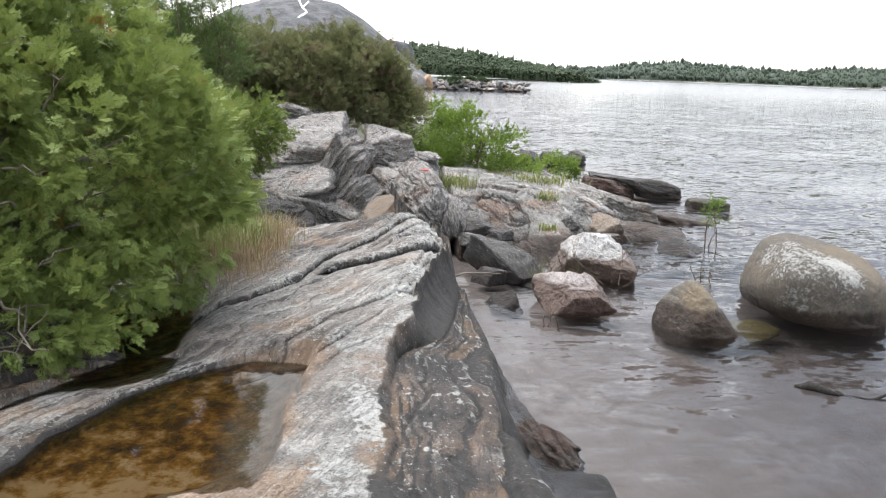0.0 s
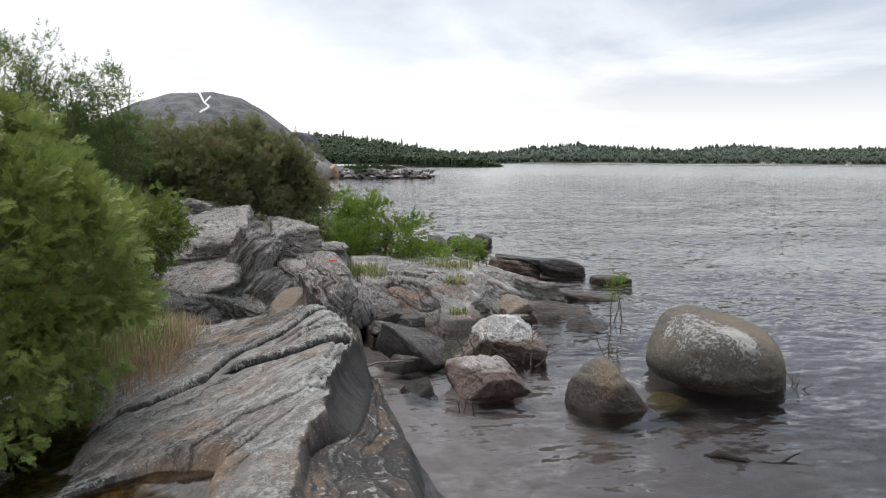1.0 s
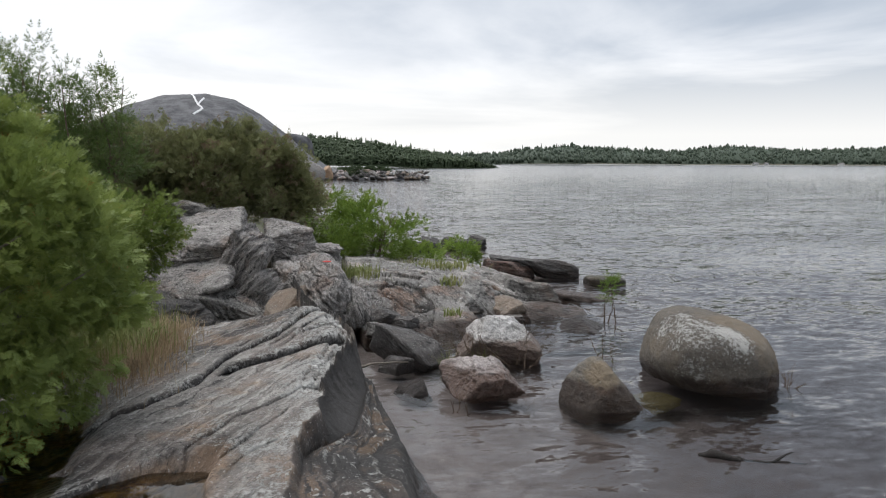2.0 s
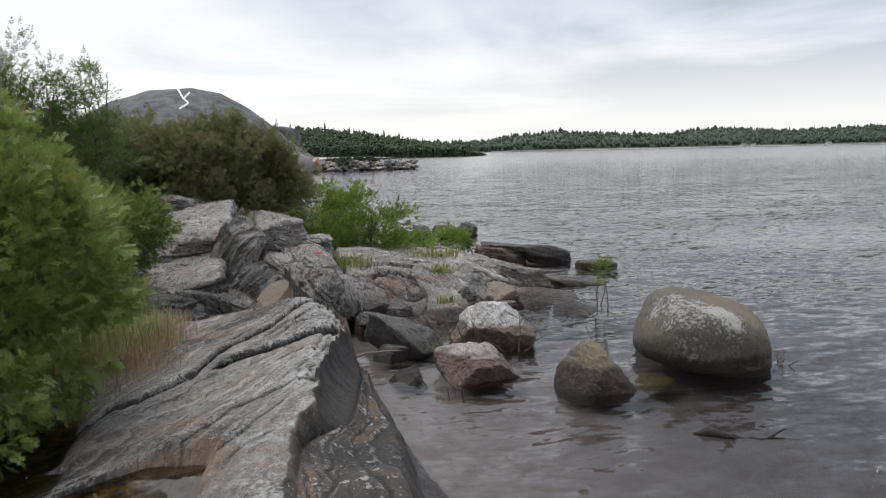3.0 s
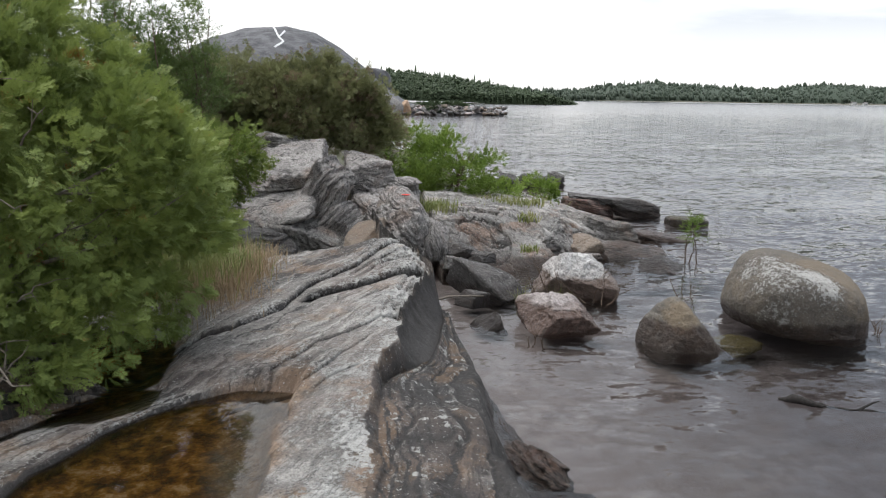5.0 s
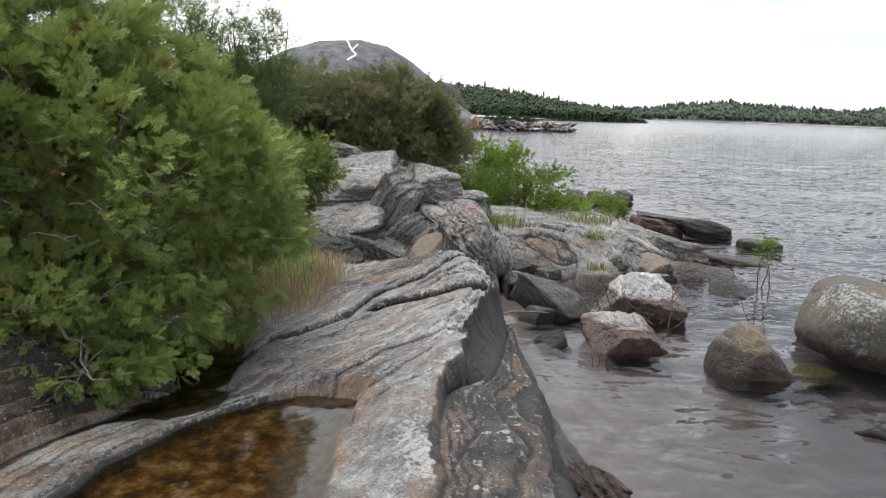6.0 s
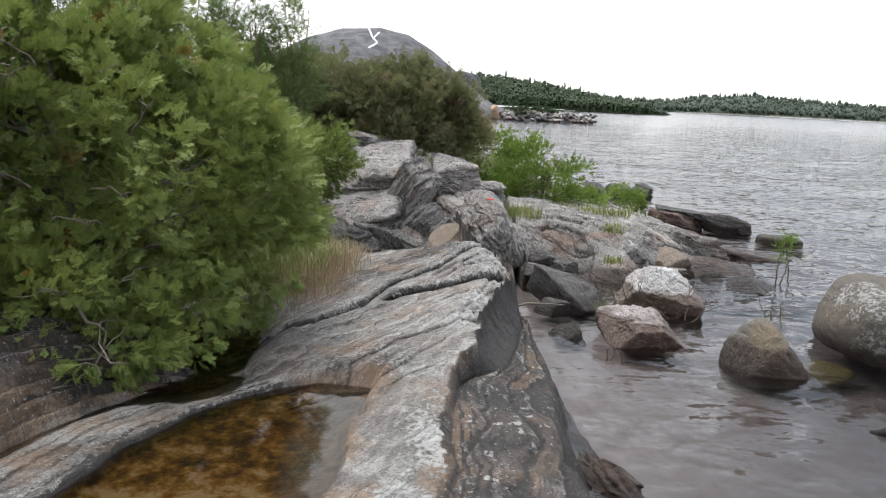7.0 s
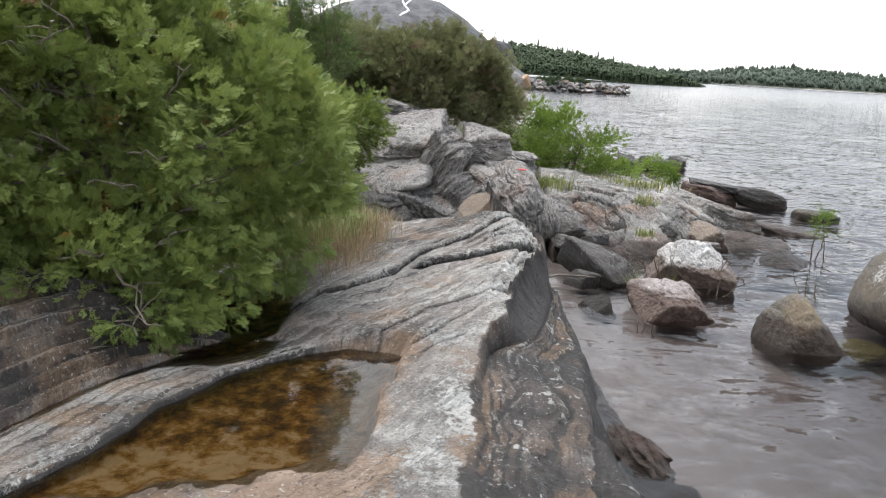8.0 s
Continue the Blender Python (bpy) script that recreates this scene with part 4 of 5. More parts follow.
rock("slab_rock", (3.74, 12.82, 0.275), (0.84, 0.5, 0.1), (2, 4, -8), 64, p=30, facets=4, rough=0.1, layers=0.03, thick=0.03, mat=M_DARK, label="thin dark plates lying on the reddish rock", category="rock")
rock("slab_rock", (4.38, 12.68, 0.08), (0.9, 0.6, 0.46), (0, 8, -4), 65, p=8, rough=0.06, layers=0.02, thick=0.07, mat=M_DARK, label="dark smooth rock lying in the water", category="rock")
rock("slab_rock", (4.98, 11.7, -0.01), (0.75, 0.5, 0.26), (0, 5, 0), 67, p=6, facets=4, rough=0.07, mat=M_MOSSY, label="mossy olive rock just above the water", category="rock")
for i, (fx, fy, fw) in enumerate(((2.9, 16.6, 0.8), (3.5, 16.9, 0.9), (4.05, 17.3, 0.7), (2.4, 16.4, 0.7))):
    rock("slab_rock", (fx, fy, 0.1), (fw * 0.62, 0.45, 0.36), (10, 12 - 8 * i, 25 * i), 160 + i, p=30, facets=3, rough=0.08, layers=0.05, thick=0.07, mat=M_DARK, label="jagged dark rock at the point behind the bushes", group="point rocks")
# broken blocks along the foot of the outcrop
for i, (bx, by, bz, k) in enumerate(((0.92, 8.0, 0.1, 0.26), (1.15, 8.25, 0.16, 0.2), (2.55, 8.7, 0.04, 0.2), (0.85, 8.35, 0.22, 0.3), (2.1, 8.75, 0.2, 0.16), (3.3, 9.9, 0.1, 0.16))):
    rock("block", (bx, by, bz), (k * 1.6, k * 1.3, k * 0.7), (8 * i - 20, 15 - 6 * i, 50 * i), 120 + i, p=50, facets=4, rough=0.07, crag=0.02, level=5, lichen=0.6, mat=(M_OUTCROP, M_DARK)[i % 2], label="broken grey rock block at the foot of the outcrop", group="broken blocks")
# stacked ledges above the shelf
ST = "stacked gneiss ledges"
SL = "grey banded gneiss ledge with folded layers"
KW = dict(mat=M_GNEISS, level=6, p=18, group=ST, rough=0.06, crag=0.028, facets=5, band=0.55)
rock("ledge_rock", (-1.27, 9.35, 1.02), (1.2, 1.15, 0.5), (24, -6, -4), 71, layers=0.03, thick=0.035, lichen=0.55, dip=(0.12, -0.42, 0.9), cuts=((-0.75, -0.3, 0.6, 0.72), (0.8, -0.3, -0.5, 0.8)), label="thick pale grey gneiss slab with rounded top", **KW)
rock("ledge_rock", (-1.46, 8.7, 0.56), (1.5, 1.0, 0.36), (22, -9, -6), 73, layers=0.036, thick=0.03, lichen=0.6, dip=(0.15, -0.45, 0.9), cuts=((-0.5, -0.3, 0.8, 0.7), (0.5, -0.7, -0.5, 0.75)), label=SL, **KW)
rock("ledge_rock", (-0.68, 9.0, 0.68), (0.5, 0.9, 1.16), (4, 24, -6), 75, layers=0.05, thick=0.04, dip=(0.95, -0.25, -0.12), fold=0.22, lichen=0.3, label="steeply folded grey gneiss between two slabs", **{**KW, "p": 12, "band": 0.4, "crag": 0.03})
rock("ledge_rock", (-0.5, 8.72, 0.46), (0.56, 0.7, 0.66), (6, 36, -4), 76, layers=0.045, thick=0.036, dip=(0.9, -0.3, 0.1), fold=0.25, lichen=0.4, label="grey gneiss wedge with tilted layers", **{**KW, "p": 12, "band": 0.4, "crag": 0.03})
rock("ledge_rock", (-0.82, 8.45, 0.34), (1.2, 0.7, 0.44), (12, 18, 6), 77, layers=0.04, thick=0.03, dip=(0.5, -0.3, 0.8), fold=0.3, label="dark grey layered gneiss under the slabs", **{**KW, "mat": M_OUTCROP})
rock("ledge_rock", (-0.2, 7.95, 0.42), (0.4, 0.8, 0.08), (20, -14, -20), 78, mat=M_TAN, level=5, p=60, facets=2, rough=0.03, cuts=((0.9, -0.4, 0.1, 0.6), (-0.6, -0.7, 0.2, 0.7)), group=ST, label="smooth tan slab between the shelf and the ledges")
rock("ledge_rock", (0.32, 8.5, 0.44), (0.68, 0.9, 0.9), (4, 8, 12), 79, layers=0.034, thick=0.03, dip=(0.3, -0.45, 0.8), lichen=0.6, fold=0.8, cuts=((-0.5, -0.5, 0.7, 0.8), (0.75, -0.2, 0.65, 0.72)), label="swirled grey gneiss knob with a red paint spot", **{**KW, "p": 8, "band": 0.4, "crag": 0.03})
rock("ledge_rock", (0.62, 8.45, 0.28), (0.36, 0.7, 0.6), (0, 20, 8), 80, layers=0.03, thick=0.03, dip=(0.75, -0.3, 0.5), fold=0.5, label="dark grey gneiss beside the swirled knob", **{**KW, "p": 8, "band": 0.4, "crag": 0.03})
rock("ledge_rock", (-0.1, 9.85, 0.93), (0.58, 0.7, 0.56), (20, -12, 0), 81, layers=0.03, thick=0.04, lichen=0.3, fold=0.5, dip=(0.25, -0.3, 0.9), label="blocky dark-veined gneiss under the junipers", **KW)
rock("ledge_rock", (0.16, 9.75, 0.66), (0.7, 0.9, 0.34), (14, 6, 0), 83, layers=0.04, thick=0.035, lichen=0.5, label="flat stacked plates of grey gneiss", **KW)
rock("ledge_rock", (0.3, 9.8, 0.84), (0.46, 0.5, 0.12), (0, 5, 14), 84, layers=0.03, thick=0.03, lichen=0.6, label="thin plate of grey gneiss on the stack", **KW)
rock("ledge_rock", (-0.02, 9.2, 0.42), (0.8, 0.8, 0.6), (6, 6, 20), 85, layers=0.035, thick=0.035, label=SL, **KW)
rock("ledge_rock", (-2.1, 8.9, 0.72), (0.9, 0.9, 0.6), (14, -6, 8), 88, layers=0.034, thick=0.04, lichen=0.4, label="grey gneiss ledge running in under the shrubs", **KW)
rock("ledge_rock", (-1.55, 8.1, 0.28), (1.3, 1.0, 0.5), (8, -4, 10), 86, layers=0.034, thick=0.035, label="dark grey layered gneiss under the slabs", **{**KW, "mat": M_DARK})
rock("ledge_rock", (-1.4, 10.3, 1.25), (0.8, 0.8, 0.5), (0, -6, 0), 87, layers=0.025, label="grey gneiss rock shaded by the bushes", **KW)
d, F = ico(3)
spot = mesh_np("red_paint_mark", d * [0.05, 0.035, 0.008], F, noise_material("red_paint", (0.6, 0.06, 0.05), (0.75, 0.1, 0.08), 40.0))
tagged(new("red_paint_mark", spot), "small red paint mark on the swirled rock", "mark").location = (0.3, 8.24, 0.885)

# ---- plants ----
def spray(n, length, width, droop=0.2, leaf=0.4):
    """Triangles of one flat twig tip: leaflets either side of a stem along +x; (T, 3, 3)."""
    T = []
    for i in range(n):
        t = (i + 0.6) / n
        for side in (-1, 1):
            x0, l = length * t * 0.85, width * (1 - 0.55 * t) * (0.8 + 0.4 * ((i * 7 + side) % 3) / 2)
            zt = -droop * length * t * t
            a, b = (x0, 0, zt), (x0 + l * 0.75, side * l, zt - 0.15 * l)
            c = (x0 + leaf * l, side * l * 0.12, zt + 0.02)
            T.append((a, b, c))
    T.append(((length * 0.8, -width * leaf * 0.4, -droop * length * 0.7), (length * 1.15, 0, -droop * length), (length * 0.8, width * leaf * 0.4, -droop * length * 0.7)))
    return np.array(T, float)


def frond(pairs, width, droop=0.15):
    """A flat evergreen spray: a stem with side shoots, each with shorter shoots of its own; thin triangles (T, 3, 3)."""
    T = []

    def shoot(p, a, l, w):
        c, s_ = math.cos(a), math.sin(a)
        e = (p[0] + l * c, p[1] + l * s_)
        zz = lambda q: -droop * (q[0] ** 2 + 0.6 * q[1] ** 2)
        k = (p[0] + 0.3 * l * c - w * s_, p[1] + 0.3 * l * s_ + w * c)
        m = (p[0] + 0.3 * l * c + w * s_, p[1] + 0.3 * l * s_ - w * c)
        T.append(((*k, zz(k)), (*m, zz(m)), (*e, zz(e))))
        return p, a, l

    shoot((0, 0), 0, 1.05, width * 0.6)
    for i in range(pairs):
        f = 0.12 + 0.75 * i / pairs
        for side in (-1, 1):
            l = 0.55 * (1 - 0.7 * f) * (0.85 + 0.3 * ((i * 5 + side) % 3) / 2)
            a = side * (0.6 - 0.15 * f)
            shoot((f, 0), a, l, width)
            for g in (0.35, 0.65):
                pp = (f + g * l * math.cos(a), g * l * math.sin(a))
                for s2 in (-1, 1):
                    shoot(pp, a + s2 * 0.6, l * 0.42, width * 0.8)
    return np.array(T, float)


def scatter(template, P, D, size, rng, flat=0.5):
    """Copies of a triangle template at P, along D, joined in one mesh; islands are single sprays."""
    n = len(P)
    X = D / (np.linalg.norm(D, axis=1, keepdims=True) + 1e-9)
    up = np.array([[0, 0, 1.0]]) * flat + rng.normal(size=(n, 3)) * (1 - flat)
    Y = np.cross(up, X)
    Y /= np.linalg.norm(Y, axis=1, keepdims=True) + 1e-9
    Z = np.cross(X, Y)
    R = np.stack([X, Y, Z], 2) * size[:, None, None]
    V = np.einsum("nij,tkj->ntki", R, template) + P[:, None, None]
    V = V.reshape(-1, 3)
    return V, np.arange(len(V)).reshape(-1, 3)


def bent(a, b, n, sag, rng, wob=0.05):
    t = np.linspace(0, 1, n)[:, None]
    L = np.linalg.norm(np.subtract(b, a))
    P = np.asarray(a) * (1 - t) + np.asarray(b) * t
    P[:, 2:] += sag * L * (4 * t * (1 - t))
    P[1:-1] += rng.normal(size=(n - 2, 3)) * wob * L / 3
    return P


def plant(name, base, blobs, clumps, per, template, size, leaf_mat, bark_mat, seed, label, category, stems=1, limbs=14, spread=0.16, shell=0.55, flat=0.5, hang=0.0, trunk_r=0.05, group="", limb_label="", out=0.7, loose=0.55, lobe=0.2, lobes=2.4):
    """A tree or bush: stems from base, limbs to clumps spread through the blobs (centre, radii), sprays on each clump."""
    rng = np.random.default_rng(seed)
    root = tagged(new(name), label, category, group)
    root.location = base
    base = np.array(base)
    vol = np.array([np.prod(r) ** 0.7 for c, r in blobs])
    pick = rng.choice(len(blobs), clumps, p=vol / vol.sum())
    C = np.array([b[0] for b in blobs], float)[pick]
    R = np.array([b[1] for b in blobs], float)[pick]
    d = rng.normal(size=(clumps, 3))
    d /= np.linalg.norm(d, axis=1, keepdims=True)
    rad = shell + (1.06 - shell) * rng.random(clumps) ** 0.6
    rad = rad * (1 + lobe * vnoise(d * lobes + seed + pick[:, None] * 3.1, seed)) + 0.2 * (rng.random(clumps) < 0.08)
    K = C + d * R * rad[:, None]
    keep = K[:, 2] > base[2] + 0.02
    K, d, C = K[keep], d[keep], C[keep]
    n = len(K) * per
    ci = np.repeat(np.arange(len(K)), per)
    q = rng.normal(size=(n, 3)) * np.array([1, 1, 0.75])
    q /= np.linalg.norm(q, axis=1, keepdims=True)
    cr = spread * (0.6 + 0.8 * rng.random(len(K)))
    P = K[ci] + q * (cr[ci] * rng.random(n) ** 0.5)[:, None]
    D = q * loose + d[ci] * out + rng.normal(size=(n, 3)) * 0.35 * loose / 0.55 + [0, 0, 0.25 - hang]
    V, F = scatter(template, P, D, size * (0.65 + 0.7 * rng.random(n)), rng, flat)
    part("crown", mesh_np("crown", V - base, F, leaf_mat, smooth=False), root)
    # woody frame
    ends = rng.permutation(len(K))[:limbs]
    mid = np.array([b[0] for b in blobs], float).mean(0)
    tops = []
    for k in range(stems):
        top = mid + rng.normal(size=3) * np.array([0.35, 0.35, 0.15]) * np.max(np.array([b[1] for b in blobs]), 0) * (stems > 1)
        top[2] = max(b[0][2] + 0.5 * b[1][2] for b in blobs) - 0.25 * rng.random()
        Q = bent(base + rng.normal(size=3) * [0.06, 0.06, 0] * (stems > 1), top, 9, 0.02, rng, 0.04)
        v, f = tube(Q, np.linspace(trunk_r, trunk_r * 0.25, 9))
        part("trunk" if stems == 1 else "stem", mesh_np("trunk", v - base, f, bark_mat), root, limb_label)
        tops.append(Q)
    for e in ends:
        Q = tops[e % stems]
        h = np.argmin(np.abs(Q[:, 2] - (base[2] + (K[e][2] - base[2]) * 0.6)))
        L = bent(Q[h], K[e], 7, -0.08, rng, 0.06)
        pieces = [tube(L, np.linspace(trunk_r * 0.35, trunk_r * 0.07, 7), 5)]
        for _ in range(3):
            a = L[rng.integers(2, 6)]
            pieces.append(tube(bent(a, a + rng.normal(size=3) * 0.16 + (K[e] - Q[h]) * 0.15, 4, 0, rng), np.linspace(trunk_r * 0.12, trunk_r * 0.04, 4), 4))
        v, f = joined(pieces)
        part("branch", mesh_np("branch", v - base, f, bark_mat), root)
    return root


CEDAR = frond(4, 0.036)
LEAFY = spray(4, 1.0, 0.5, 0.25, 0.55)
NEEDLE = frond(2, 0.05, 0.0)
FINE = spray(3, 1.0, 0.4, 0.1, 0.5)

cedar = plant("cedar_tree", (-2.1, 3.75, 0.4), [((-2.25, 4.1, 1.5), (1.05, 0.8, 0.95)), ((-2.9, 3.8, 1.5), (0.9, 0.8, 1.0)), ((-1.75, 4.5, 1.3), (0.7, 0.7, 0.75)), ((-2.1, 3.7, 0.85), (0.7, 0.45, 0.42)), ((-2.6, 4.3, 2.15), (0.7, 0.6, 0.55)), ((-2.3, 4.7, 2.15), (0.5, 0.5, 0.5)), ((-3.5, 4.4, 2.3), (0.9, 0.7, 0.8)), ((-1.92, 3.4, 0.66), (0.42, 0.28, 0.24)), ((-3.15, 3.2, 1.6), (0.8, 0.75, 0.85)), ((-2.35, 3.3, 0.8), (0.5, 0.35, 0.3))],
      1450, 31, CEDAR, 0.096, M_CEDAR, M_BARK, 5, "dense green cedar leaning over the rock with some rusty dead sprays", "tree", limbs=60, spread=0.10, shell=0.6, trunk_r=0.05, loose=0.45, out=0.75, lobe=0.34, lobes=3.6, limb_label="grey twisted trunk")
# bare grey twigs low on its open side
trng = np.random.default_rng(12)
for a, b in (((-2.15, 3.4, 0.75), (-1.72, 3.0, 0.58)), ((-2.3, 3.35, 0.7), (-1.9, 2.95, 0.52)), ((-2.0, 3.35, 0.85), (-1.6, 3.02, 0.64)), ((-2.45, 3.3, 0.8), (-2.15, 2.9, 0.5))):
    L = bent(a, b, 9, -0.06, trng, 0.12)
    pieces = [tube(L, np.linspace(0.011, 0.003, 9), 6)]
    for k in (3, 4, 5, 6, 7):
        pieces.append(tube(bent(L[k], L[k] + trng.normal(size=3) * [0.1, 0.06, 0.07], 5, 0.05, trng, 0.1), np.linspace(0.005, 0.0015, 5), 4))
    v, f = joined(pieces)
    part("branch", mesh_np("branch", v - np.array((-2.1, 3.75, 0.4)), f, M_BARK), cedar, "bare grey twig")
# grey dead twigs showing among its sprays
for k in range(22):
    a = np.array([trng.uniform(-2.9, -1.6), trng.uniform(3.25, 3.7), trng.uniform(0.9, 2.2)])
    b = a + [trng.uniform(-0.25, 0.3), trng.uniform(-0.32, -0.12), trng.uniform(-0.08, 0.2)]
    L = bent(a, b, 7, 0.05, trng, 0.12)
    pieces = [tube(L, np.linspace(0.006, 0.002, 7), 5)]
    for j in (2, 3, 4, 5):
        pieces.append(tube(bent(L[j], L[j] + trng.normal(size=3) * [0.07, 0.04, 0.06], 4, 0.03, trng, 0.1), np.linspace(0.003, 0.001, 4), 4))
    v, f = joined(pieces)
    part("branch", mesh_np("branch", v - np.array((-2.1, 3.75, 0.4)), f, M_BARK), cedar, "bare grey twig")
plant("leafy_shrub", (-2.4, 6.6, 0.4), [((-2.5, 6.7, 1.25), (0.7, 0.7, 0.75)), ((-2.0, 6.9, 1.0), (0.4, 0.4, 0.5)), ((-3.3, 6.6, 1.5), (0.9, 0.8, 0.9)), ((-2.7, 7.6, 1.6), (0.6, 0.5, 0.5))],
      420, 40, LEAFY, 0.07, M_SHADY, M_BARK, 6, "green shrub behind the dry grass, leaf colour darkened for shade", "bush", stems=4, limbs=24, spread=0.17, trunk_r=0.025, lobe=0.3)
plant("leafy_shrub", (-1.75, 7.7, 0.5), [((-1.55, 7.6, 1.3), (0.36, 0.36, 0.32)), ((-2.0, 7.5, 1.25), (0.5, 0.4, 0.5)), ((-2.1, 7.5, 0.75), (0.4, 0.35, 0.35))],
      210, 30, LEAFY, 0.075, M_SHRUB, M_TWIG, 16, "mid-green leafy shrub beside the stacked ledges", "bush", stems=3, limbs=10, spread=0.13, trunk_r=0.018, shell=0.4)
YOUNG = (
    (-3.6, 9.7, [((-3.8, 9.7, 2.2), (0.8, 0.7, 0.8)), ((-3.5, 9.7, 3.0), (0.42, 0.4, 0.42))], 250),
    (-2.95, 9.5, [((-2.95, 9.5, 2.2), (0.5, 0.5, 0.65)), ((-3.05, 9.5, 2.95), (0.18, 0.18, 0.42))], 160),
    (-2.6, 9.4, [((-2.6, 9.4, 2.1), (0.5, 0.5, 0.55)), ((-2.66, 9.4, 2.75), (0.2, 0.2, 0.34))], 140),
    (-2.2, 9.4, [((-2.22, 9.4, 2.68), (0.17, 0.17, 0.42)), ((-2.2, 9.4, 2.0), (0.35, 0.35, 0.45))], 110),
)
for k, (tx, ty, blobs, nn) in enumerate(YOUNG):
    plant("young_tree", (tx, ty, 0.8), blobs, int(nn * 0.8), 26, FINE, 0.08, M_AIRY, M_TWIG, 70 + k, "airy young tree with thin leaves against the sky", "tree", stems=3, limbs=22, spread=0.15, trunk_r=0.02, group="young trees", shell=0.3, lobe=0.35, hang=-0.2)
THICKET = (
    (-3.2, 10.4, [((-3.3, 10.4, 1.7), (0.8, 0.7, 0.75)), ((-2.7, 10.2, 1.6), (0.5, 0.5, 0.5))], 190),
    (-2.2, 10.9, [((-2.5, 10.8, 1.7), (0.7, 0.7, 0.65)), ((-1.8, 11.1, 1.8), (0.6, 0.6, 0.6)), ((-2.1, 10.7, 2.2), (0.3, 0.3, 0.22))], 230),
    (-1.1, 10.8, [((-1.15, 10.8, 1.8), (0.7, 0.65, 0.62)), ((-1.6, 10.7, 1.5), (0.5, 0.5, 0.5)), ((-0.9, 10.8, 2.2), (0.34, 0.3, 0.22))], 200),
    (-0.4, 11.0, [((-0.42, 11.0, 1.68), (0.5, 0.5, 0.52)), ((0.0, 11.1, 1.45), (0.32, 0.3, 0.36)), ((-0.3, 10.9, 2.05), (0.2, 0.2, 0.2))], 130),
)
for k, (jx, jy, blobs, nn) in enumerate(THICKET):
    plant("juniper_bush", (jx, jy, 0.9), blobs, nn, 48, NEEDLE, 0.12, M_JUNIPER, M_TWIG, 80 + k, "dusky brown-green juniper bush on the ledge", "bush", stems=5, limbs=30, spread=0.2, trunk_r=0.022, group="juniper thicket", loose=0.7, shell=0.4, lobe=0.3, lobes=3.2, hang=-0.35)
plant("willow_bush", (1.2, 12.0, 0.35), [((1.02, 12.0, 1.0), (0.3, 0.36, 0.5)), ((1.45, 12.0, 0.72), (0.36, 0.4, 0.36)), ((0.72, 11.9, 0.65), (0.28, 0.3, 0.4)), ((1.95, 12.0, 0.5), (0.36, 0.3, 0.16)), ((1.78, 12.0, 0.98), (0.13, 0.12, 0.16))],
      210, 20, LEAFY, 0.07, M_GREEN, M_TWIG, 9, "bright green leafy bush among the shore rocks", "bush", stems=7, limbs=20, spread=0.12, trunk_r=0.012, shell=0.3, hang=-0.6, lobe=0.4, lobes=3.4)
plant("willow_bush", (0.5, 12.6, 0.5), [((0.45, 12.6, 1.05), (0.4, 0.4, 0.45)), ((0.8, 12.8, 0.9), (0.3, 0.3, 0.3))],
      80, 36, LEAFY, 0.075, M_GREEN, M_TWIG, 10, "green leafy bush at the edge of the thicket", "bush", stems=3, limbs=8, spread=0.13, trunk_r=0.015)
plant("willow_bush", (2.75, 13.0, 0.15), [((2.8, 13.0, 0.4), (0.3, 0.3, 0.22))],
      30, 26, LEAFY, 0.07, M_GREEN, M_TWIG, 11, "small yellow-green bush at the water's edge", "bush", stems=3, limbs=5, spread=0.1, trunk_r=0.01)
plant("sapling", (3.85, 8.65, -0.1), [((3.82, 8.6, 0.42), (0.1, 0.1, 0.17))],
      14, 11, FINE, 0.07, M_GREEN, M_TWIG, 13, "thin sapling with sparse leaves growing out of the water", "sapling", stems=3, limbs=4, spread=0.07, trunk_r=0.009)


def tuft(name, at, rad, n, length, mat, seed, label, width=0.006, lean=0.35):
    """Grass blades from a patch of ground."""
    rng = np.random.default_rng(seed)
    P = np.array(at) + rng.normal(size=(n, 3)) * [rad[0], rad[1], 0]
    a = rng.random(n) * 6.283
    L = length * (0.55 + 0.6 * rng.random(n))
    dirs = np.stack([np.cos(a), np.sin(a), np.zeros(n)], 1)
    side = np.stack([-np.sin(a), np.cos(a), np.zeros(n)], 1) * width
    ln = lean * rng.random(n)[:, None]
    m = P + dirs * ln * L[:, None] * 0.35 + np.array([0, 0, 1]) * L[:, None] * 0.6
    t = P + dirs * ln * L[:, None] * 1.1 + np.array([0, 0, 1]) * L[:, None] * (1 - 0.35 * ln)
    V = np.stack([P - side, P + side, m + side * 0.8, m - side * 0.8, t], 1).reshape(-1, 3)
    i = np.arange(n)[:, None] * 5
    F = np.concatenate([i + [0, 1, 2], i + [0, 2, 3], i + [3, 2, 4]])
    return tagged(new(name, mesh_np(name, V, F, mat, smooth=False)), label, "grass", kind="stuff")


tuft("dry_grass", (-1.2, 5.8, 0.42), (0.16, 0.4, 0), 7000, 0.25, M_REED, 3, "pale brown dry grass along the edge of the rock", 0.0028, 0.7)
tuft("green_grass", (-1.5, 5.8, 0.40), (0.2, 0.32, 0), 2600, 0.42, M_GRASS, 4, "green grass under the cedar", 0.0035, 0.7)
tuft("green_grass", (-1.85, 7.0, 0.36), (0.25, 0.35, 0), 2200, 0.3, M_GRASS, 14, "green grass in the recess under the ledges", 0.0035, 0.7)
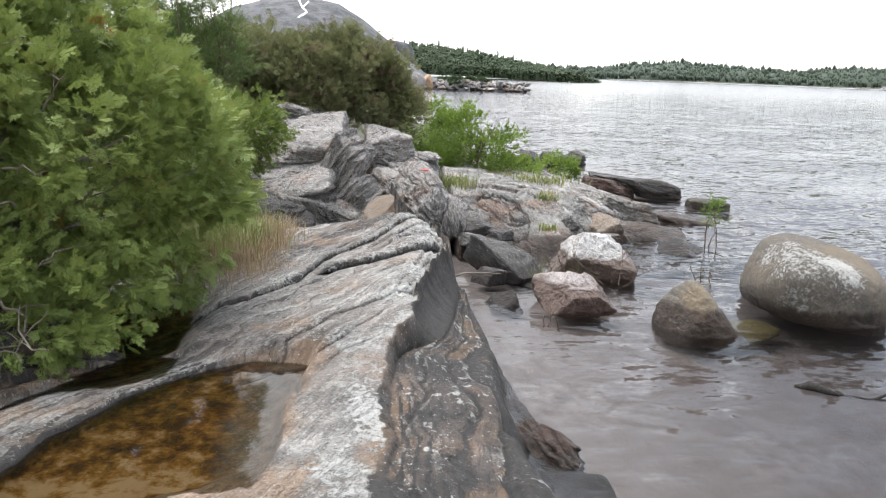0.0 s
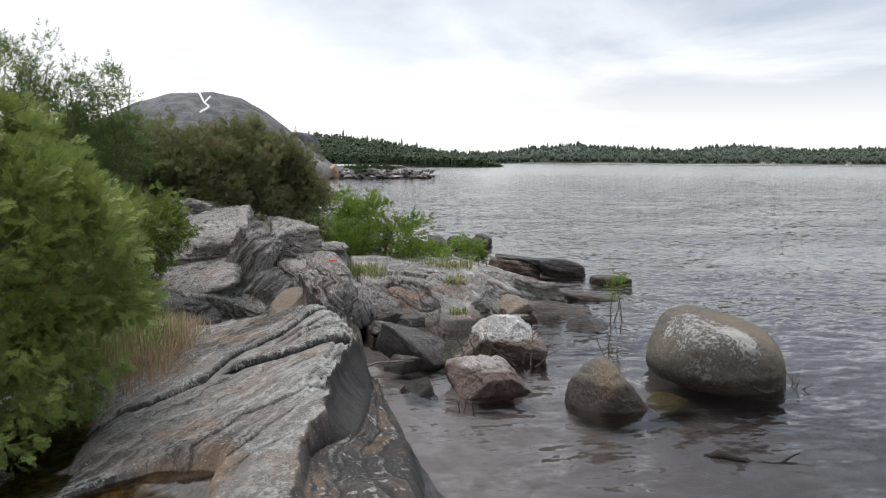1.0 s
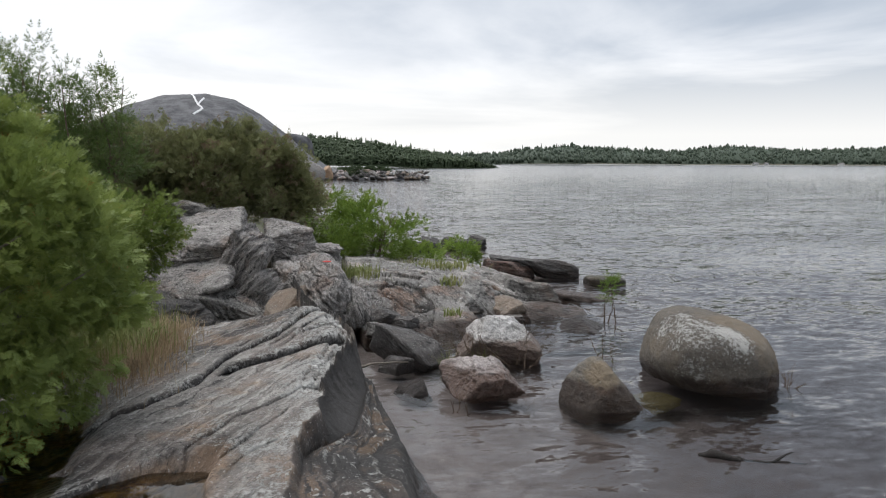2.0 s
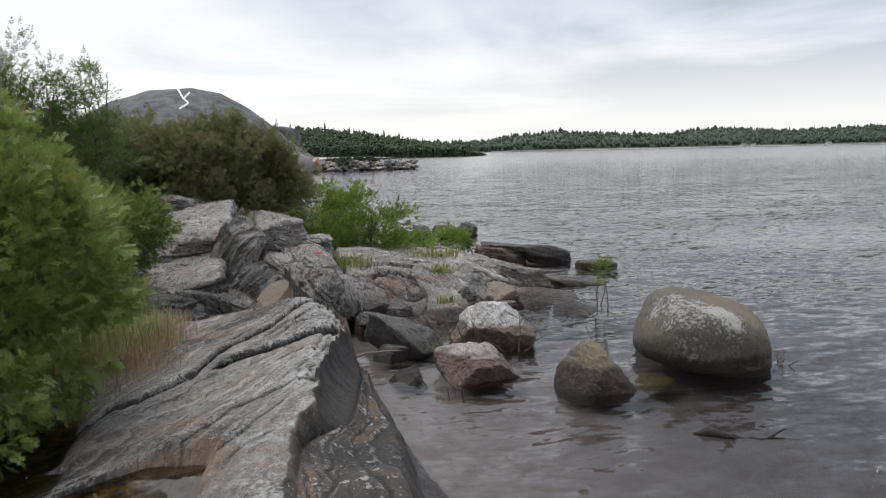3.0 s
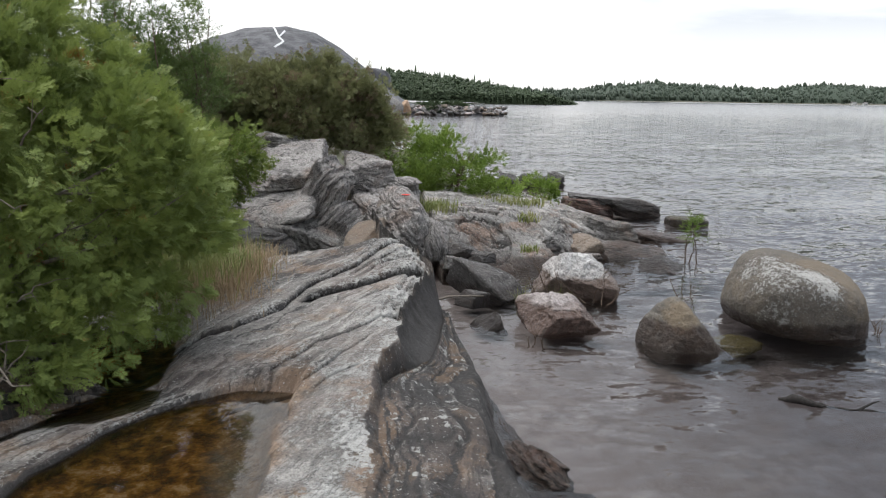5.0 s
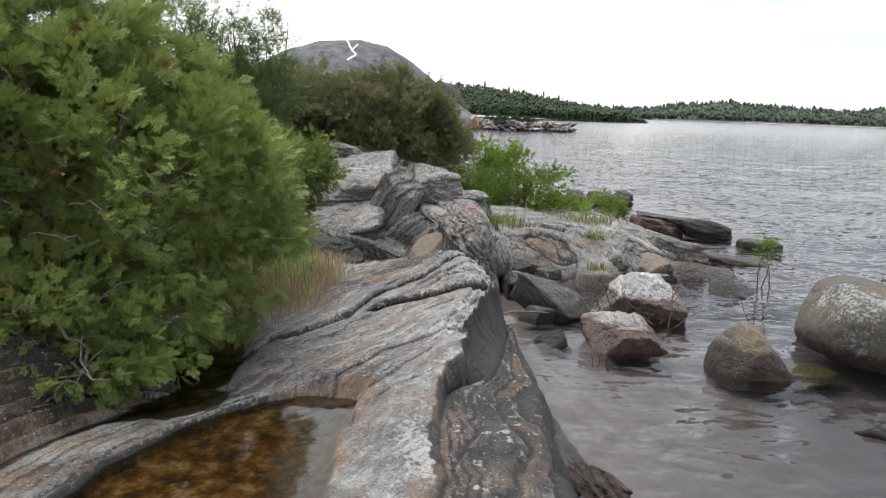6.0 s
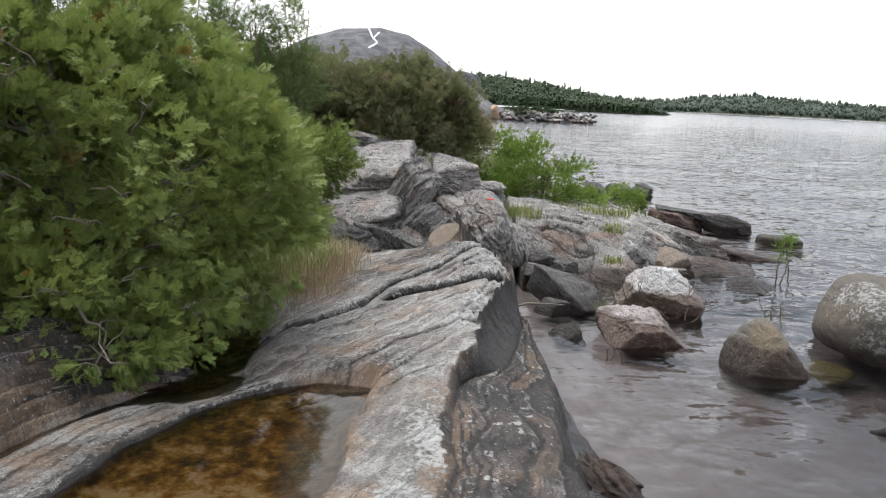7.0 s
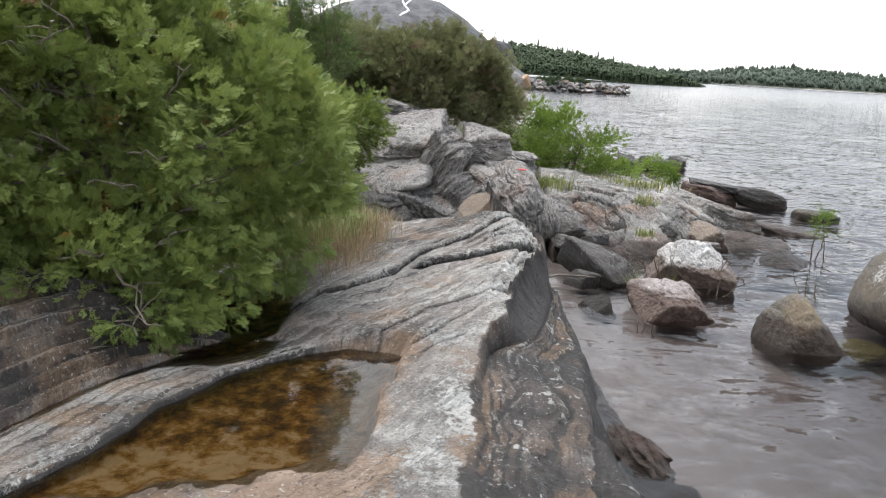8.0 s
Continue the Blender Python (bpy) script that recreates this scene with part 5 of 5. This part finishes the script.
tuft("shore_grass", (1.45, 11.5, 0.36), (0.3, 0.4, 0), 800, 0.17, M_GRASS, 5, "green grass among the pale rocks", 0.005, 1.2)

tuft("shore_weeds", (1.9, 9.3, 0.42), (0.08, 0.1, 0), 60, 0.14, M_GRASS, 21, "small yellow-green weeds in a crack of the bedrock", 0.008, 1.4)
tuft("shore_weeds", (1.75, 8.4, 0.2), (0.05, 0.06, 0), 36, 0.12, M_GRASS, 22, "small yellow-green weeds in a crack of the bedrock", 0.008, 1.4)
tuft("shore_weeds", (0.75, 9.75, 0.5), (0.14, 0.2, 0), 260, 0.16, M_GRASS, 24, "green weeds in the gap between the ledges and the bedrock", 0.006, 1.0)
tuft("shore_weeds", (2.1, 10.9, 0.42), (0.25, 0.2, 0), 170, 0.15, M_GRASS, 23, "sparse green weeds along the back of the bedrock", 0.008, 1.4)


# ---- distance ----
def hill_z(x, y):
    ridge = np.interp(x, [-78, -60, -45, -36, -31, -25, -17.4, -12.2, -7, -2.7, 1.5, 6, 12], [0, 3, 7, 10.3, 13.2, 14.9, 15.3, 14.3, 11.3, 8.0, 4.2, 1.4, 0])
    b = np.where(y < 160, (160 - y) / 42.0, (y - 160) / 60.0)
    r = np.maximum(b, 1 - ridge / 15.0)
    z = ridge * (1 - sstep(0.05, 1.0, b)) ** 0.8
    z += 0.3 * fbm(xyz(x, y) * 0.12, 71, 6, 0.6) + 0.12 * layer_value(fbm(xyz(x, y) * 0.16, 73, 4) * 7, 6) * sstep(1.1, 0.6, r) - 0.6
    return z + 0.07 * layer_value((x * 0.3 + z * 1.2) * 0.8 + fbm(xyz(x, y) * 0.1, 72), 4) * sstep(1.0, 0.7, r)


def hill():
    gx, gy = np.linspace(-75, 22, 240), np.linspace(118, 230, 200)
    X, Y = np.meshgrid(gx, gy)
    x, y = X.ravel(), Y.ravel()
    z = hill_z(x, y)
    tagged(new("hill", mesh_np("hill", np.stack([x, y, z], 1), grid_faces(240, 200), M_HILL)), "bare grey rounded rock hill above the shore", "hill", kind="structure")


hill()


def drape(pts, width, fn, name, mat, label):
    """A thin vein lying on a surface fn(x, y)."""
    P = np.array(pts, float)
    t = np.linspace(0, len(P) - 1, len(P) * 6)
    xs, ys = np.interp(t, np.arange(len(P)), P[:, 0]), np.interp(t, np.arange(len(P)), P[:, 1])
    w = width * (0.7 + 0.5 * np.sin(t * 5.1) ** 2)
    rows = []
    for k in (-0.5, 0, 0.5):
        rows.append(np.stack([xs + k * w, ys, fn(xs + k * w, ys) + (0.3 if k == 0 else 0.02)], 1))
    V = np.stack(rows, 1).reshape(-1, 3)
    me = mesh_np(name, V, grid_faces(3, len(t)), mat)
    tagged(new(name, me), label, "vein", kind="structure")


rock("hill", (-1.4, 252, 4.0), (11, 14, 14), (0, 0, 20), 402, p=6, rough=0.04, mat=M_HILL, level=5, label="low grey rock knob behind the bare hill", category="hill")
drape([(-20.3, 158), (-19.2, 152.5), (-18.2, 148), (-17.4, 145.3), (-16.6, 144), (-17.1, 142.5), (-17.9, 141.2)], 0.36, lambda x, y: hill_z(x, y), "quartz_vein", M_QUARTZ, "white quartz vein running down the grey hill")
drape([(-16.9, 149.5), (-17.2, 147.5), (-17.6, 145.6)], 0.3, lambda x, y: hill_z(x, y), "quartz_vein", M_QUARTZ, "short white quartz vein on the grey hill")


def woods(name, xs, tops, y0, depth, tree, n, mat, seed, label, base=0.0, tiers=3, lumps=1):
    """A wooded shore: a low bank and many small trees, tall along the given skyline."""
    rng = np.random.default_rng(seed)
    gx = np.linspace(xs[0], xs[-1], 120)
    top = np.interp(gx, xs, tops)
    prof = np.maximum(top - tree * 0.5, 0.6)
    rows = [np.stack([gx, np.full(120, y0 + depth * f), -1 + (prof + 1) * g], 1) for f, g in ((0, 0.15), (0.04, 0.3), (0.5, 0.8), (1, 1), (1.6, 0.2))]
    bank = mesh_np(name, np.stack(rows).reshape(-1, 3), grid_faces(120, 5), mat)
    ob = tagged(new(name + "_bank", bank), "low wooded far shore of the lake", "shore", kind="structure")
    d, F = ico(1)
    cone = np.array([(math.cos(a), math.sin(a), h) for h, rr in ((0.0, 1.0), (0.0, 1.0)) for a in np.arange(6) * math.pi / 3][:6] + [(0, 0, 1)])
    cf = np.array([(i, (i + 1) % 6, 6) for i in range(6)])
    pieces = []
    for i in range(n):
        x, f = rng.uniform(xs[0], xs[-1]), rng.random() ** 1.4
        zt = np.interp(x, xs, tops)
        g = max(zt - tree * 0.9, 0.6) * np.interp(f, [0, 0.5, 1], [0.08, 0.7, 1])
        h = min(tree, zt + 0.5) * rng.uniform(0.75, 1.08)
        if rng.random() < 0.05:
            h *= 1.3
        p = np.array([x, y0 + depth * f, g + base - 0.3])
        if rng.random() < 0.5:
            w = h * rng.uniform(0.14, 0.22)
            for k in range(tiers):
                a, b = k / tiers * 0.92 + 0.06, min((k + 1.9) / tiers, 1.06)
                rag = rng.uniform(0.55, 1.25, (6, 1)) * (1 - 0.85 * k / tiers)
                c = cone * [w, w, h * (b - a)]
                c[:6] *= np.hstack([rag, rag, np.ones((6, 1))])
                pieces.append((c + [0, 0, h * a] + p, cf))
        else:
            w = h * rng.uniform(0.2, 0.3)
            for k in range(lumps):
                o = rng.normal(size=3) * [w * 0.45, w * 0.45, h * 0.15] * (lumps > 1)
                r = w * (1.0 if lumps == 1 else rng.uniform(0.35, 0.65))
                pieces.append((d * [r, r, r * 0.9 if lumps > 1 else h * 0.42] * (1 + 0.14 * rng.normal(size=(len(d), 1))) + [0, 0, h * 0.58] + o + p, F))
    v, f = joined(pieces)
    tagged(new(name, mesh_np(name, v, f, mat)), label, "woods", kind="stuff")


woods("woods", [-40, 0, 20, 30, 41, 50, 57, 62, 68, 73], [11.3, 13.3, 11.9, 10.7, 8.9, 7.2, 5.6, 3.6, 1.8, 0.7], 285, 25, 4.4, 3000, M_WOODS, 1, "dark mixed forest on the point across the bay", tiers=6, lumps=5)
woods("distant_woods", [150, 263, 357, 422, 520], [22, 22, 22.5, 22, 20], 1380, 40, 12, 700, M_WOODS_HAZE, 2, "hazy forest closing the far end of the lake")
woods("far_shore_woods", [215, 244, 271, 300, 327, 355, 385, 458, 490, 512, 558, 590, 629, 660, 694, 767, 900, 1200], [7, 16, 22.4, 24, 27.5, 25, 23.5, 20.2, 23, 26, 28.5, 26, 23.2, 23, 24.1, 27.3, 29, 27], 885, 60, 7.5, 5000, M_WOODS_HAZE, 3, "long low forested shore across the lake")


def islet():
    rng = np.random.default_rng(31)
    gx, gy = np.linspace(-14, 17, 90), np.linspace(82, 104, 50)
    X, Y = np.meshgrid(gx, gy)
    x, y = X.ravel(), Y.ravel()
    w = np.interp(x, [-14, 0, 6, 12, 15.2], [7, 5, 3.4, 2.2, 0.4])
    z = 1.0 * (1 - sstep(0.3, 1.0, np.abs(y - 91) / w)) * np.interp(x, [-14, 2, 14, 15.5], [1.2, 0.9, 0.7, 0]) - 0.35 + 0.25 * fbm(xyz(x, y) * 0.7, 81, 4)
    tagged(new("islet", mesh_np("islet", np.stack([x, y, z], 1), grid_faces(90, 50), M_HILL)), "low bare rock spit in the bay", "ground", kind="structure")
    for i in range(220):
        px = rng.uniform(-1, 14.8)
        w = np.interp(px, [0, 6, 12, 15.2], [4, 2.8, 1.7, 0.3])
        py = 91 - w * rng.uniform(-0.4, 1.0)
        k = rng.uniform(0.2, 0.62) * np.interp(px, [0, 9, 15], [1, 1.1, 0.7])
        rock("islet_rock", (px, py, 0.2 + 0.75 * rng.random() * (91 - py < w * 0.75)), (k * 1.7, k, k * 0.6), (rng.uniform(-35, 35), rng.uniform(-35, 35), rng.uniform(0, 180)), 300 + i, p=40, facets=3, level=3, mat=(M_OUTCROP, M_SPIT, M_PINK, M_DARK, M_TAN)[i % 5], label="grey broken rock on the spit", group="rocks of the spit")
    rock("islet_rock", (3.0, 88.2, 0.8), (1.6, 1.3, 1.8), (0, 10, 0), 391, cuts=((0.7, -0.3, 0.6, 0.6), (-0.7, -0.2, 0.7, 0.62)), p=12, level=4, mat=M_ORANGE, label="large orange-tan boulder on the spit")
    rock("gravel_pile", (0.2, 84, 0.9), (6.0, 4.0, 4.2), (0, 22, 0), 395, p=3, level=4, rough=0.04, mat=M_OUTCROP, label="pale grey rock bank beyond the bushes")


islet()
for k, (bx, by, sz) in enumerate(((6.5, 90, 0.8), (9.5, 91, 0.6), (5.2, 91.5, 0.7), (7.8, 91, 0.6))):
    plant("shrub", (bx, by, 0.5), [((bx, by, 0.9), (sz, sz, sz * 0.6))], 22, 30, LEAFY, 0.3, M_WOODS, M_TWIG, 60 + k, "dark green shrub among the rocks of the spit", "bush", stems=2, limbs=3, spread=0.25, trunk_r=0.03, group="shrubs on the spit")


def twigs(at, n, height, seed, label, lean=0.3):
    """A few bare shoots standing in the shallows."""
    rng = np.random.default_rng(seed)
    root = tagged(new("bare_shoots"), label, "twigs")
    root.location = at
    for _ in range(n):
        b = rng.normal(size=3) * [0.07, 0.05, 0]
        e = b + [rng.normal() * lean * height, rng.normal() * 0.1, height * rng.uniform(0.6, 1.1)]
        L = bent(b, e, 6, 0.05, rng, 0.08)
        pc = [tube(L, np.linspace(0.006, 0.002, 6), 5)]
        for _ in range(2):
            a = L[rng.integers(2, 5)]
            pc.append(tube(bent(a, a + rng.normal(size=3) * 0.05 + [0, 0, 0.09], 4, 0, rng), np.linspace(0.003, 0.0015, 4), 4))
        v, f = joined(pc)
        part("shoot", mesh_np("shoot", v, f, M_TWIG), root)


twigs((1.72, 6.8, -0.1), 4, 0.55, 1, "thin bare shoots in front of the white-topped stone")
twigs((2.1, 6.75, -0.1), 4, 0.45, 2, "thin bare shoots leaning before the white-topped stone", 0.5)
twigs((1.18, 5.55, -0.1), 3, 0.22, 3, "short dark shoots standing in the shallows")
twigs((4.35, 5.7, -0.1), 4, 0.22, 4, "short dark shoots beside the large boulder", 0.5)
twigs((3.0, 6.6, -0.1), 3, 0.4, 6, "thin dark shoots behind the large boulder")
tuft("water_grass", (1.38, 6.75, -0.1), (0.04, 0.04, 0), 40, 0.3, M_GRASS, 8, "small tuft of green grass in the shallows", 0.004, 0.6)
tuft("water_grass", (1.72, 6.78, -0.1), (0.04, 0.03, 0), 24, 0.3, M_GRASS, 9, "yellow-green tuft before the white-topped stone", 0.004, 0.5)
v, f = tube(bent((0.5, 6.35, 0.16), (0.98, 6.55, 0.14), 8, 0.03, np.random.default_rng(2), 0.03), np.linspace(0.012, 0.006, 8), 6)
tagged(new("driftwood", mesh_np("driftwood", v, f, M_BARK)), "thin bleached driftwood stick lying in the gap", "driftwood")



log_rng = np.random.default_rng(6)
v, f = joined([tube(bent((2.68, 4.27, 0.0), (2.9, 4.1, 0.01), 7, 0.05, log_rng, 0.05), [0.01, 0.026, 0.034, 0.03, 0.026, 0.02, 0.01], 8), tube(bent((2.84, 4.16, -0.012), (3.32, 4.0, -0.01), 9, 0.0, log_rng, 0.05), np.linspace(0.02, 0.007, 9), 7), tube(bent((3.12, 4.06, 0.0), (3.3, 4.13, 0.03), 4, 0.02, log_rng, 0.05), np.linspace(0.012, 0.004, 4), 5)])
tagged(new("driftwood", mesh_np("driftwood", v, f, bark_material("wet_dark_wood", (0.008, 0.007, 0.006), (0.028, 0.023, 0.02)))), "dark waterlogged branch floating in the shallows", "driftwood")

# ---- small things far over the lake ----
def box(lo, hi, mat, name, parent, bevel=0.0):
    bm = bmesh.new()
    bmesh.ops.create_cube(bm, size=1, matrix=Matrix.Translation([(a + b) / 2 for a, b in zip(lo, hi)]) @ Matrix.Diagonal([b - a for a, b in zip(lo, hi)] + [1]))
    if bevel:
        bmesh.ops.bevel(bm, geom=bm.edges[:], offset=bevel, segments=2, affect="EDGES")
    me = bpy.data.meshes.new(name)
    bm.to_mesh(me)
    bm.free()
    me.materials.append(mat)
    return part(name, me, parent)


M_WHITE = noise_material("white_paint", (0.7, 0.7, 0.68), (0.85, 0.85, 0.83), 3.0)
M_ROOF = noise_material("grey_roof", (0.1, 0.1, 0.1), (0.2, 0.19, 0.18), 3.0)


def cottage(x, y, w, label):
    root = tagged(new("cottage"), label, "house", "far cottages")
    root.location = (x, y, 0.3)
    box((-w / 2, -2, 0), (w / 2, 2, 2.4), M_WHITE, "wall", root, 0.05)
    bm = bmesh.new()
    vs = [bm.verts.new(p) for p in ((-w / 2 - 0.4, -2.4, 2.4), (w / 2 + 0.4, -2.4, 2.4), (w / 2 + 0.4, 2.4, 2.4), (-w / 2 - 0.4, 2.4, 2.4), (-w / 2 - 0.4, 0, 3.9), (w / 2 + 0.4, 0, 3.9))]
    for f in ((0, 1, 5, 4), (2, 3, 4, 5), (0, 4, 3), (1, 2, 5), (3, 2, 1, 0)):
        bm.faces.new([vs[i] for i in f])
    me = bpy.data.meshes.new("roof")
    bm.to_mesh(me)
    bm.free()
    me.materials.append(M_ROOF)
    part("roof", me, root, "grey pitched roof")
    for k in (-0.25, 0.25):
        box((k * w - 0.5, -2.06, 0.9), (k * w + 0.5, -1.98, 1.8), M_ROOF, "window", root)


for cx, cw in ((548, 6), (562, 4), (665, 7)):
    cottage(cx, 880, cw, "small white cottage on the far shore")
boat = tagged(new("sailboat"), "small white sailboat far out on the lake", "boat")
boat.location = (162.3, 700, 0)
d, F = ico(3)
hull = d * [2.6, 0.9, 0.7]
hull[:, 2] = np.minimum(hull[:, 2], 0.35) + 0.25
part("hull", mesh_np("hull", hull, F, M_WHITE), boat)
v, f = tube([(0.2, 0, 0.4), (0.2, 0, 2.2), (0.2, 0, 4.2)], [0.08, 0.07, 0.05], 6)
part("mast", mesh_np("mast", v, f, M_WHITE), boat)
sail = [(0.1, -0.03, 0.9), (-1.5, -0.03, 0.95), (0.1, -0.03, 4.0), (0.1, 0.03, 0.9), (-1.5, 0.03, 0.95), (0.1, 0.03, 4.0)]
part("sail", mesh_np("sail", sail, [(0, 1, 2), (5, 4, 3), (0, 3, 4), (0, 4, 1), (1, 4, 5), (1, 5, 2)], M_WHITE, smooth=False), boat, "small white sail")
